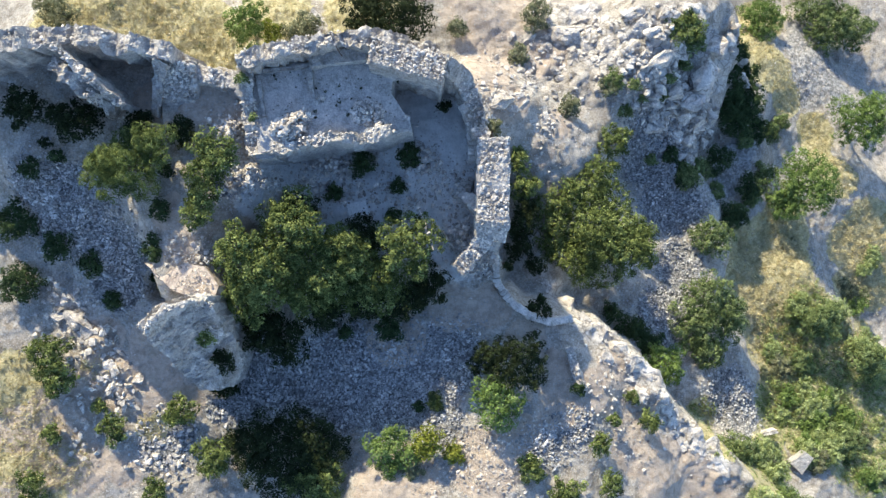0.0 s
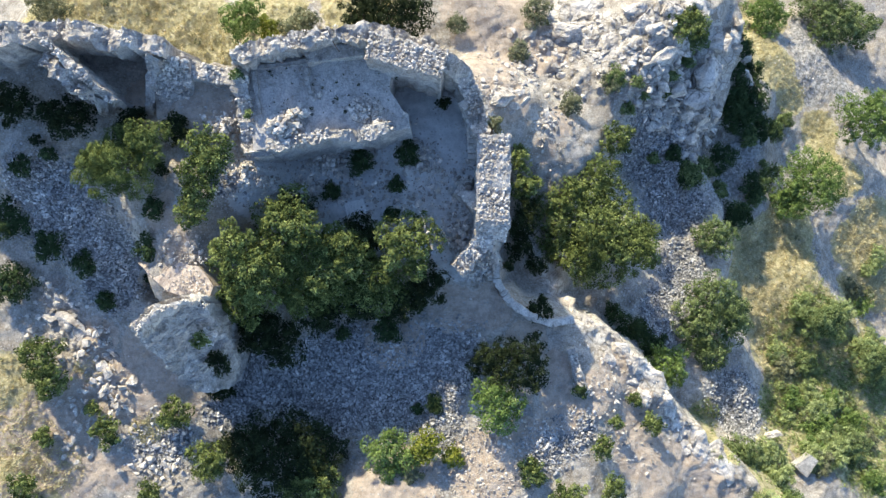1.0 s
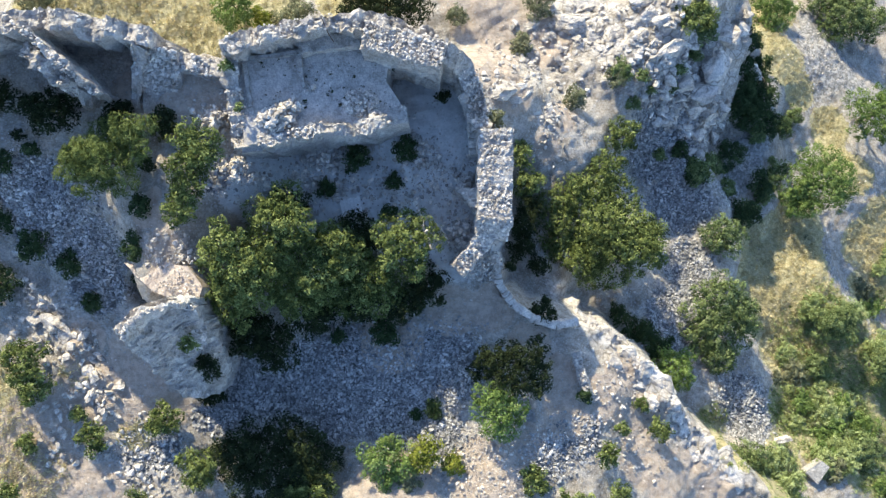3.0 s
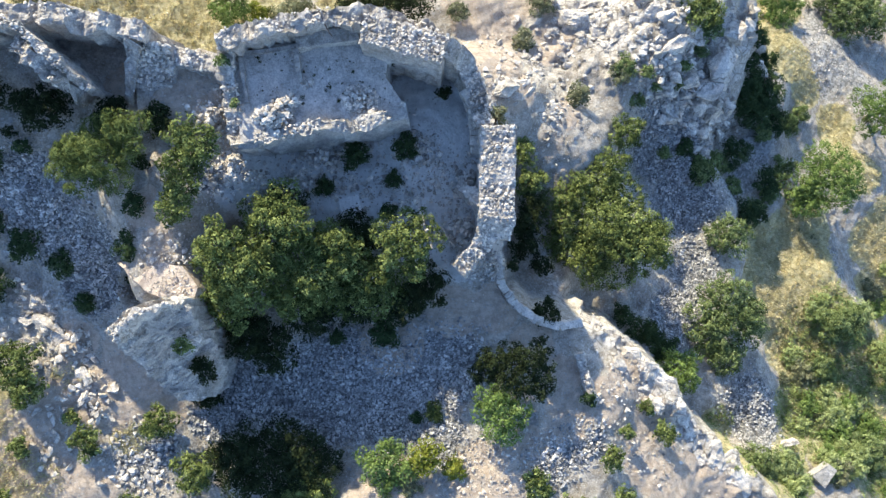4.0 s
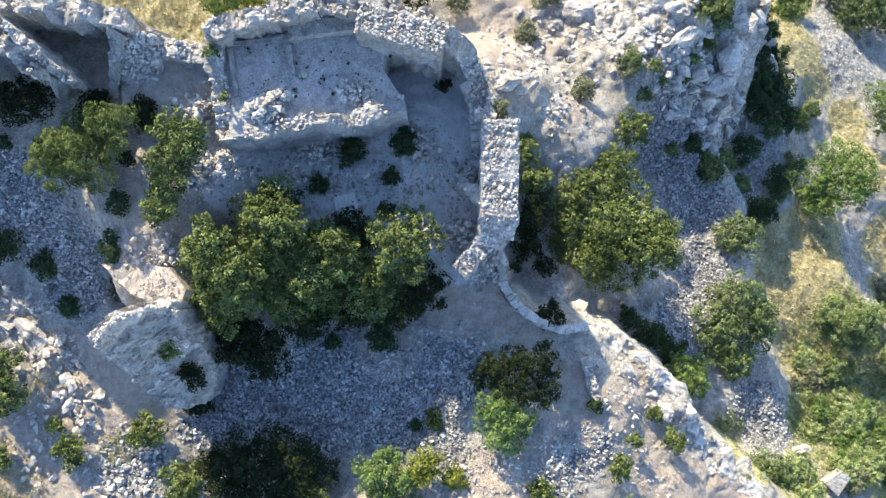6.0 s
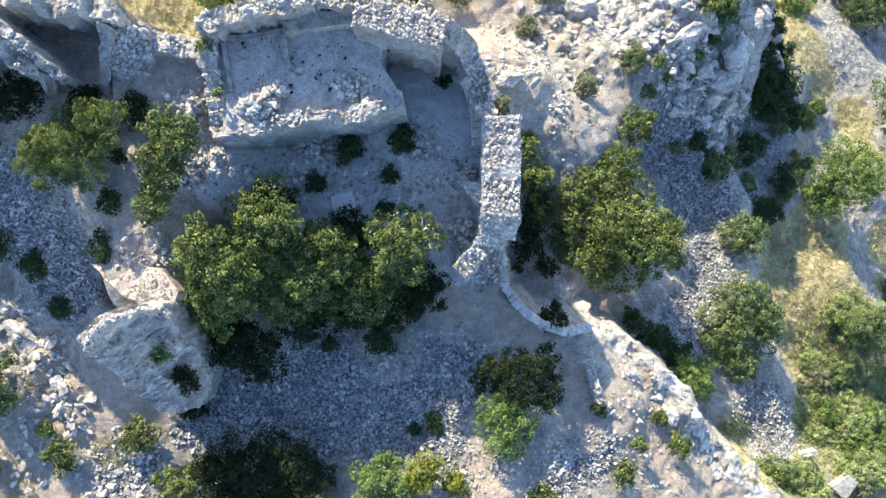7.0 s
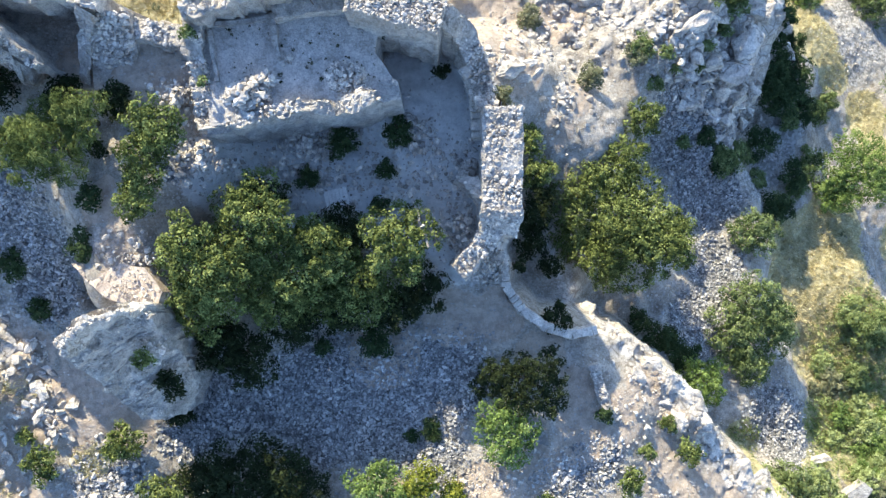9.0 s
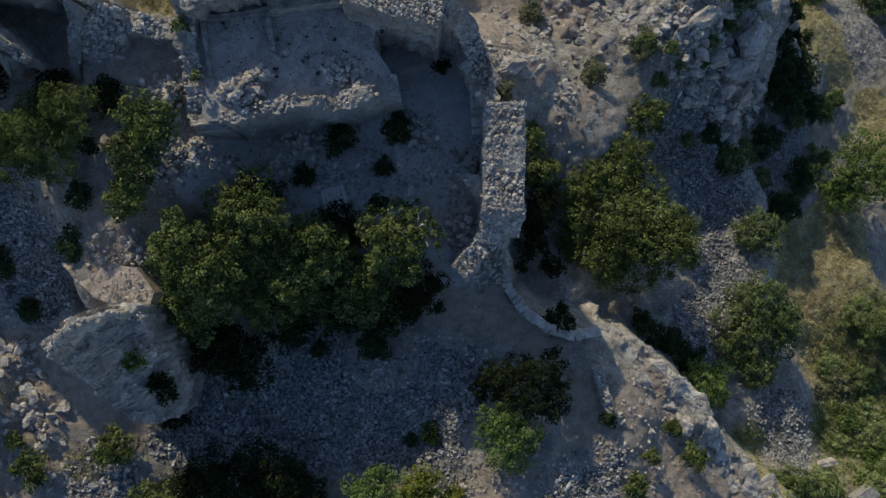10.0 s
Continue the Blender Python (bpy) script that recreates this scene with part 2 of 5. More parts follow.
WEST = [(-16.05, -2.05, 0.55, -5.20), (-17.20, -1.40, 0.96, -2.90), 
    (-14.05, 2.35, 1.60, 0.80), (-13.47, -0.84, 1.45, 0.80), (-11.58, 4.38, 1.74, 0.80), (-10.06, 3.83, 1.46, 0.50), (-16.87, 3.59, 2.37, 0.00), (-21.46, 5.66, 2.37, 0.00), (-20.25, 2.47, 2.44, -1.10),
    (-18.85, 0.03, 2.18, -2.00), (-21.88, -1.25, 2.24, -3.00), (-24.12, 0.67, 2.24, -3.00), (-18.72, -3.17, 2.24, -3.10), (-23.27, -3.82, 2.25, -3.20), (-20.48, -6.43, 2.58, -3.40), (-17.05, -8.10, 2.60, -3.70),
    (-23.16, -8.60, 2.56, -3.00), (-20.57, -11.65, 2.60, -3.60), (-15.57, -11.13, 2.63, -4.10), (-23.88, -13.27, 2.53, -2.60), (-17.01, -13.92, 2.60, -3.60), (-11.37, 7.82, 1.73, 1.00), (-17.22, 8.58, 2.36, 0.20),
    (-21.64, 7.99, 2.36, 0.20), (-27.13, 1.32, 2.89, -3.20), (-27.26, -11.59, 2.91, -3.40),
]
CRAG = [(10.02, -5.38, 1.69, -5.40), (11.66, -8.39, 2.02, -5.20), (14.06, -11.05, 2.08, -6.40), (11.17, -13.26, 2.66, -4.60), (16.56, -14.23, 2.44, -6.60), (19.17, -16.82, 2.46, -7.00), (7.21, -3.47, 1.34, -4.80)]
NORTH = [(20.05, 13.92, 1.10, -12.40), (19.74, 15.64, 1.17, -12.00), (19.49, 11.42, 1.04, -13.20), 
    (-17.75, 14.70, 3.30, -9.00), (-23.83, 15.29, 3.23, -8.00), (-11.03, 14.91, 3.26, -8.50), (-3.81, 15.44, 3.30, -9.00), (1.32, 14.70, 3.30, -9.00), (2.19, 9.65, 1.99, -4.50), (3.96, 9.26, 2.05, -5.80),
    (5.05, 13.03, 2.97, -9.60), (6.11, 6.63, 2.08, -6.50), (6.27, 3.96, 2.14, -7.70), (8.80, 14.95, 2.98, -9.80), (9.43, 11.45, 2.58, -9.20), (10.12, 9.57, 2.57, -9.00), (13.25, 11.62, 2.53, -8.40),
    (13.19, 14.45, 2.52, -8.20), (16.40, 15.80, 1.30, -8.60), (18.00, 16.40, 1.10, -9.80), (19.30, 17.30, 1.10, -10.80), (17.20, 13.90, 1.20, -10.40), (16.83, 11.87, 1.60, -11.20), (14.46, 8.50, 2.69, -11.30), (8.59, 20.73, 4.77, -13.00), (-11.30, 20.73, 4.77, -13.00), (-26.68, 20.32, 4.68, -12.00),
]
EAST = [(8.02, 7.13, 1.60, -7.50), (22.11, 21.89, 3.49, -21.50), (17.78, 22.16, 3.34, -17.00), (25.40, 17.00, 1.60, -20.00), (22.30, 12.40, 0.60, -14.90), (22.50, 14.20, 0.60, -15.00), (23.17, 3.86, 1.70, -16.40), (22.16, 2.36, 1.69, -16.00), (19.19, 13.30, 1.01, -12.00), (18.71, 9.73, 1.11, -12.70), (26.54, 9.89, 1.77, -18.60), 
    (15.82, 5.23, 3.20, -13.20), (17.58, 1.65, 2.82, -13.70), (16.55, -1.55, 2.78, -13.00), (11.41, -3.82, 2.70, -11.40), (14.22, -5.01, 2.33, -11.80), (5.33, 1.50, 2.19, -8.80), (6.34, -1.41, 1.44, -8.20),
    (10.06, 0.79, 2.65, -10.50), (21.41, 6.27, 2.91, -16.60), (22.79, 10.89, 2.09, -15.50), (24.94, 13.90, 2.60, -17.50), (28.52, 15.08, 3.19, -20.40), (31.01, 11.51, 3.67, -20.80), (35.09, 17.68, 4.18, -24.00), (29.50, 17.60, 1.80, -22.50),
]
VALLEY = [
    (28.72, 4.05, 3.56, -19.00), (25.71, 0.47, 3.02, -17.30), (24.31, -4.18, 3.38, -16.10), (28.15, -6.82, 3.43, -17.00), (34.21, -0.41, 4.07, -20.00), (32.44, -13.26, 3.86, -17.00), (20.37, -10.82, 2.40, -13.20),
    (25.76, -11.67, 3.35, -15.60), (25.95, -15.63, 2.81, -13.50), (30.26, -17.81, 3.25, -14.00), (21.34, -14.55, 1.92, -11.20), (17.33, -9.28, 1.94, -11.80), (19.01, -7.15, 2.40, -13.20), (12.96, -6.33, 1.50, -10.00),
    (40.53, -2.76, 5.62, -22.00), (41.89, 14.07, 5.80, -24.00), (23.79, -19.66, 3.09, -11.50), (37.49, -17.71, 5.20, -17.50), (26.50, 22.28, 4.45, -23.50),
]
# rim of the castle's rock: inside it the court, outside the slopes
RIM = [(-27.63, 10.14), (-19.21, 10.64), (-15.00, 10.42), (-12.50, 9.57), (-10.22, 9.35), (-7.98, 9.91), (-5.17, 10.42), (-2.36, 10.28), (0.17, 9.84), (1.30, 8.63), (1.86, 6.42),
       (3.15, 5.22), (3.23, 1.22), (2.94, -0.29), (3.31, -2.24), (4.76, -3.39), (6.68, -3.82), (9.01, -4.23), (11.55, -6.33), (13.47, -8.81),
       (16.14, -11.74), (21.27, -15.76), (25.69, -23.65), (-32.24, -21.59)]


def rim_distance(x, y):
    """Metres from the rim, positive inside."""
    best = np.full(x.shape, 1e9)
    inside = np.zeros(x.shape, bool)
    for (ax, ay), (bx, by) in zip(RIM, RIM[1:] + RIM[:1]):
        dx, dy = bx - ax, by - ay
        s = np.clip(((x - ax) * dx + (y - ay) * dy) / (dx * dx + dy * dy), 0, 1)
        best = np.minimum(best, np.hypot(x - ax - s * dx, y - ay - s * dy))
        hit = ((ay > y) != (by > y)) & (x < (bx - ax) * (y - ay) / (by - ay + 1e-12) + ax)
        inside ^= hit
    return np.where(inside, best, -best)


def blend(pads, x, y):
    top, bottom = np.zeros_like(x), np.zeros_like(x)
    for px, py, r, z in pads:
        w = np.exp(-((x - px) ** 2 + (y - py) ** 2) / (2 * (0.62 * r) ** 2)) + 1e-9 / (1 + (x - px) ** 2 + (y - py) ** 2)
        top, bottom = top + w * z, bottom + w
    return top / bottom


# what covers the ground: x, y, reach
def cover(patches, x, y, gain=1.3):
    best = np.zeros_like(x)
    for px, py, r, *_ in patches:
        best = np.maximum(best, 1 - np.hypot(x - px, y - py) / (1.5 * r))
    return np.clip(best * gain, 0, 1)


ROCKY = [(9.32, 14.52, 2.60), (13.25, 13.43, 2.90), (16.84, 12.12, 2.64), (7.89, 11.72, 2.19), (3.98, 9.65, 1.37), (15.97, 9.25, 2.30), (19.34, 14.56, 1.91), (10.70, -6.06, 1.52), (12.73, -8.77, 1.52),
         (15.03, -11.34, 1.55), (17.61, -13.88, 1.74), (8.59, -4.16, 1.01), (-19.55, -5.79, 1.62), (-21.66, -2.54, 1.45), (-18.63, -8.41, 1.14), (-8.04, 14.75, 1.44)]


def heights(x, y):
    x, y = np.asarray(x, float), np.asarray(y, float)
    d = rim_distance(x + 0.25 * value_noise(x, y, 0.9, 5, 3), y + 0.25 * value_noise(x, y, 0.9, 6, 3))
    inner = blend(COURT + WEST + CRAG, x, y)
    outer = blend(NORTH + EAST + VALLEY, x, y)
    z = outer + (inner - outer) * smooth01((d + 0.9) / 1.1)
    far = np.maximum(np.hypot(x - 3, y) - 45, 0)
    z = z - 0.22 * far * np.exp(-far / 300)
    rough = 0.10 + 0.05 * smooth01((-d - 0.5) / 2)
    crags = cover(ROCKY, x, y)
    ridges = 1 - np.abs(value_noise(x, y, 0.8, 21, 4, 0.55))
    z = z + crags * (0.30 * (ridges - 0.6) + 0.22 * np.floor(3 * value_noise(x, y, 0.8, 23, 3)) / 3 + 0.14 * value_noise(x, y, 1.9, 24, 3, 0.6))
    return z + rough * value_noise(x, y, 0.55, 1, 5, 0.55) + 0.075 * value_noise(x, y, 2.4, 2, 3)


def ground_z(x, y):
    return float(heights(np.array([x]), np.array([y]))[0])


SCREE = [(-13.1, -9.4, 0.8), (-12.4, -9.9, 0.7), (-10.75, -4.6, 0.9), (-10.6, -5.9, 0.9), (-10.9, -7.3, 0.9), (-6.14, -7.65, 3.34), (-2.80, -7.98, 3.00), (-10.15, -8.31, 2.34), (0.20, -6.55, 2.30), (-20.51, 2.16, 2.74), (-18.22, 0.03, 1.87), (-18.36, -1.89, 1.60),
         (14.52, 6.99, 2.70), (16.28, 3.25, 2.41), (16.55, -1.15, 1.79), (15.45, -4.64, 2.34), (20.13, -10.30, 1.99), (20.93, -11.90, 1.59), (5.73, -11.35, 1.30),
         (2.11, -0.61, 0.96), (-15.86, -11.11, 1.64), (-21.74, 3.33, 1.50), (-0.80, -9.91, 1.99), (7.35, -10.38, 1.30), (-11.17, 3.52, 0.87)]
GRASS = [(25.8, 14.1, 1.9), (24.6, 16.2, 1.5), (27.2, 12.0, 1.4), (29.9, 9.3, 1.5), (30.1, 7.0, 1.1), (31.4, 5.6, 1.4), (24.72, -0.03, 2.40), (26.18, 1.59, 2.02), (22.9, -1.60, 1.9), (26.67, -1.23, 1.60),
         (23.3, -4.72, 1.7), (24.1, -7.11, 1.5), (25.07, -3.97, 1.57), (32.45, 0.38, 1.69), (32.73, -3.43, 1.70), (30.27, -5.64, 1.00), (21.82, 0.76, 0.98), (34.30, 1.66, 2.12), (34.93, -2.61, 2.14), (33.17, -7.45, 1.64), (26.49, 19.06, 1.66)]
GREEN = [(25.56, -6.35, 1.78), (27.69, -4.80, 1.99), (29.28, -7.99, 2.39), (26.07, -9.42, 1.96), (28.42, -11.77, 2.35), (24.95, -11.99, 1.74), (29.69, -14.76, 1.94), (26.52, -13.74, 1.52), (23.71, -10.80, 1.15), (32.25, -11.24, 2.40), (31.84, -15.65, 2.34),
         (20.87, -15.63, 1.60), (22.75, -14.42, 1.60), (17.79, -11.66, 1.17)]
TERRACE = [(-16.65, 14.34, 2.57), (-20.10, 14.91, 2.18), (-14.08, 13.60, 1.83), (-24.55, 14.93, 2.15), (-11.03, 15.27, 2.18), (-5.28, 15.80, 2.20), (-24.44, -7.96, 1.92), (-23.48, -10.84, 1.60), (-23.36, -13.02, 1.91), (-16.84, -10.12, 0.82), (-19.83, -6.75, 0.71), (-21.77, -12.24, 1.45)]
GRAVEL = [(29.75, 16.16, 1.70), (31.36, 14.61, 1.72), (29.31, 13.18, 1.70), (27.71, 11.56, 1.05), (30.15, 17.85, 1.49), (32.86, 12.45, 1.08), (21.78, 6.50, 1.34), (21.11, 4.99, 1.16), (19.43, 3.73, 0.94), (22.63, 7.67, 0.96), (3.35, -10.3, 1.2), (1.95, -11.7, 1.3), (4.4, -9.3, 0.6), (28.6, -0.6, 0.6), (29.3, -2.0, 0.6), (30.0, -3.4, 0.6)]
BARE = [(7.28, -2.69, 0.74), (8.10, -3.77, 0.82), (8.91, -4.59, 0.85), (10.06, -5.71, 1.08), (11.18, -6.72, 1.07), (12.53, -8.03, 1.08), (13.55, -9.9, 0.9), (14.9, -11.3, 1.0), (16.9, -12.9, 1.1), (10.4, -6.9, 0.6),
        (5.42, 14.02, 1.37), (7.82, 14.37, 1.71), (10.15, 13.60, 1.70), (12.37, 13.75, 1.68), (13.38, 12.24, 1.51), (11.04, 12.43, 1.34), (17.69, 14.24, 1.57), (18.86, 12.47, 1.43), (15.2, 12.4, 1.0),
        (3.03, 8.62, 1.23), (6.50, 7.67, 0.96), (6.18, 6.08, 0.64), (22.3, 12.4, 0.60), (22.3, 14.2, 0.5)]
PATH = [(-12.88, -1.42, 1.16), (-13.47, 0.32, 0.64), (-14.34, 1.77, 0.73), (2.79, -3.21, 1.23), (4.75, -5.17, 1.14), (6.38, -6.80, 0.98), (6.70, -9.08, 1.30), (0.52, -3.38, 1.30),
        (-0.12, 7.14, 1.54), (0.19, 5.00, 0.93), (-1.70, 3.18, 1.10), (-5.78, 3.80, 1.26), (-3.92, 3.51, 1.26), (9.53, -8.49, 1.2), (10.2, -7.6, 0.7), (11.0, -9.6, 1.0), (12.2, -11.6, 1.0), (11.50, -11.93, 1.50), (13.28, -14.06, 1.68),
        (2.41, -12.32, 1.90), (4.34, -10.50, 1.12), (-17.33, -7.11, 1.46), (-19.14, -4.80, 0.97), (-21.44, -10.30, 1.29), (-23.16, -9.56, 0.80), (-2.75, -5.21, 1.64)]
PATH3 = [(-24.12, -10.20, 1.28), (-20.48, -8.04, 1.13), (-22.31, -8.97, 1.12), (-20.20, -12.27, 1.13), (-23.68, -13.97, 1.27), (-18.30, -12.62, 0.97), (-21.23, -10.08, 0.97), (-21.57, -11.59, 1.13), (-22.55, -12.67, 1.12), (-17.58, -8.71, 0.91), (-19.18, -6.23, 0.97), (-16.58, -5.35, 1.14), (-11.37, 7.24, 1.59), (-14.78, 7.36, 1.47)]
YARD = [(-2.65, 3.50, 3.62), (-6.43, 3.66, 2.84), (0.50, 5.31, 2.95), (0.98, 1.30, 2.69), (0.03, 7.73, 2.16), (-8.86, 3.15, 1.87), (0.19, 3.48, 2.82), (-1.99, 5.93, 2.17)]
# cliff and bank paths, plus four court patches whose paler colour lifts the shaded floor
PATH2_AND_LIFT = [(10.00, -6.95, 1.0), (11.22, -9.65, 1.50), (13.75, -13.51, 1.86), (16.14, -14.86, 1.73), (0.50, 3.48, 1.57), (-2.65, 1.93, 1.58), (-7.08, 2.88, 1.58), (1.46, 0.35, 1.27), (8.35, -7.79, 0.82),
         (-11.71, 6.51, 0.50), (-11.11, 6.01, 0.60), (-10.44, 5.28, 0.70), (-10.10, 4.38, 0.70), (-9.80, 3.62, 0.60), (-9.60, 2.98, 0.50), (-10.3, 6.6, 0.6), (-10.4, 7.5, 0.5), (-13.9, 2.6, 0.4), (-13.6, 1.6, 0.45), (-13.3, 0.6, 0.5)]
PATH3 += [(-2.66, -13.59, 2.22), (-20.53, -12.92, 1.13), (-11.37, 7.24, 1.15), (-21.65, -9.85, 1.75), (-17.75, -8.20, 1.47), (-16.35, -7.64, 1.18), (-15.69, -5.85, 1.18), (-17.00, -5.21, 0.88), (-14.95, -8.87, 1.0)]
TRODDEN = [(2.77, 13.91, 2.01), (1.69, 15.25, 1.65), (5.07, 15.33, 1.68), (3.02, 11.62, 1.58), (6.51, 12.98, 1.60), (3.96, 8.92, 1.20), (2.95, 10.67, 1.54), (4.30, 14.12, 1.85), (7.26, 7.79, 0.88), (6.21, 6.03, 0.71)]


def axis(lo, hi, step):
    """Even steps in the middle, then ever wider ones to the horizon."""
    mid, out = list(np.arange(lo, hi, step)), []
    gap = step
    while sum(out) < 2500:
        gap *= 1.28
        out.append(gap)
    edge = np.cumsum(out)
    return np.array(list(lo - edge[::-1]) + mid + list(mid[-1] + edge))


def build_ground():
    xs, ys = axis(-27, 38, 0.16), axis(-20, 22, 0.16)
    X, Y = np.meshgrid(xs, ys)
    x, y = X.ravel(), Y.ravel()
    verts = np.column_stack((x, y, heights(x, y)))
    nx, ny = len(xs), len(ys)
    i = (np.arange(ny - 1)[:, None] * nx + np.arange(nx - 1)[None, :]).ravel()
    me = mesh_of("ground", verts, np.column_stack((i, i + 1, i + nx + 1, i + nx)), hill_ground, True)
    for name, patches in (("scree", SCREE), ("grass", GRASS + GREEN + TERRACE), ("path", PATH + PATH2_AND_LIFT + PATH3 + TRODDEN), ("yard", YARD), ("bare", BARE), ("gravel", GRAVEL)):
        me.attributes.new(name, "FLOAT", "POINT").data.foreach_set("value", cover(patches, x, y, {"grass": 2.2, "path": 1.7, "scree": 1.3, "yard": 1.9, "bare": 1.5, "gravel": 1.8}[name]).astype(np.float32))
    return tagged(new("ground", me), "rocky hillside of pale limestone soil, gravel and dry grass", "ground", kind="structure")


build_ground()


# ---- stones ----
def hull_stone(rng, flat=0.65, points=13):
    bm = bmesh.new()
    for _ in range(points):
        v = Vector((rng.gauss(0, 1), rng.gauss(0, 1), rng.gauss(0, 1))).normalized() * rng.uniform(0.8, 1.05)
        bm.verts.new((v.x * rng.uniform(0.75, 1.1), v.y * 0.8, v.z * flat))
    out = bmesh.ops.convex_hull(bm, input=bm.verts)
    bmesh.ops.delete(bm, geom=[v for v in bm.verts if not v.link_faces], context="VERTS")
    bmesh.ops.triangulate(bm, faces=bm.faces)
    bm.verts.index_update()
    v, f = [tuple(p.co) for p in bm.verts], [tuple(p.index for p in q.verts) for q in bm.faces]
    bm.free()
    return np.array(v), np.array(f)


rng = random.Random(4)
STONES = [hull_stone(rng, rng.uniform(0.45, 0.8)) for _ in range(14)]
CHIPS = [hull_stone(rng, rng.uniform(0.5, 0.85), 8) for _ in range(14)]
STONE_MESHES = [mesh_of("stone", v, f, rubble_stone) for v, f in STONES]


def many_stones(name, places, label, category="rubble", sink=0.25, shapes=STONES, mat=None):
    """One mesh of loose stones; places: x, y, z, size."""
    r = random.Random(len(places))
    verts, faces, at = [], [], 0
    for x, y, z, s in places:
        v, f = shapes[r.randrange(len(shapes))]
        turn = np.array(Euler((r.uniform(-0.5, 0.5), r.uniform(-0.5, 0.5), r.uniform(0, 6.3))).to_matrix())
        verts.append((v * s) @ turn.T + (x, y, z + s * (0.45 - sink)))
        faces.append(f + at)
        at += len(v)
    ob = new(name, mesh_of(name, np.concatenate(verts), np.concatenate(faces), mat or rubble_stone))
    return tagged(ob, label, category, kind="stuff")


def scatter(patches, per_m2, lo, hi, seed, spread=1.0):
    r = np.random.RandomState(seed)
    out = []
    for px, py, rad, *_ in patches:
        n = int(per_m2 * math.pi * (rad * spread) ** 2)
        ang, d = r.uniform(0, 6.283, n), rad * spread * np.sqrt(r.uniform(0, 1, n)) * r.uniform(0.75, 1.3, n)
        x, y = px + d * np.cos(ang), py + d * np.sin(ang)
        s = lo + (hi - lo) * r.uniform(0, 1, n) ** 3
        out.append(np.column_stack((x, y, heights(x, y), s)))
    return np.concatenate(out)


many_stones("scree", scatter(SCREE, 44.0, 0.07, 0.20, 3, 1.15), "field of loose grey limestone rubble on the slope", "scree", shapes=CHIPS, mat=scree_stone)


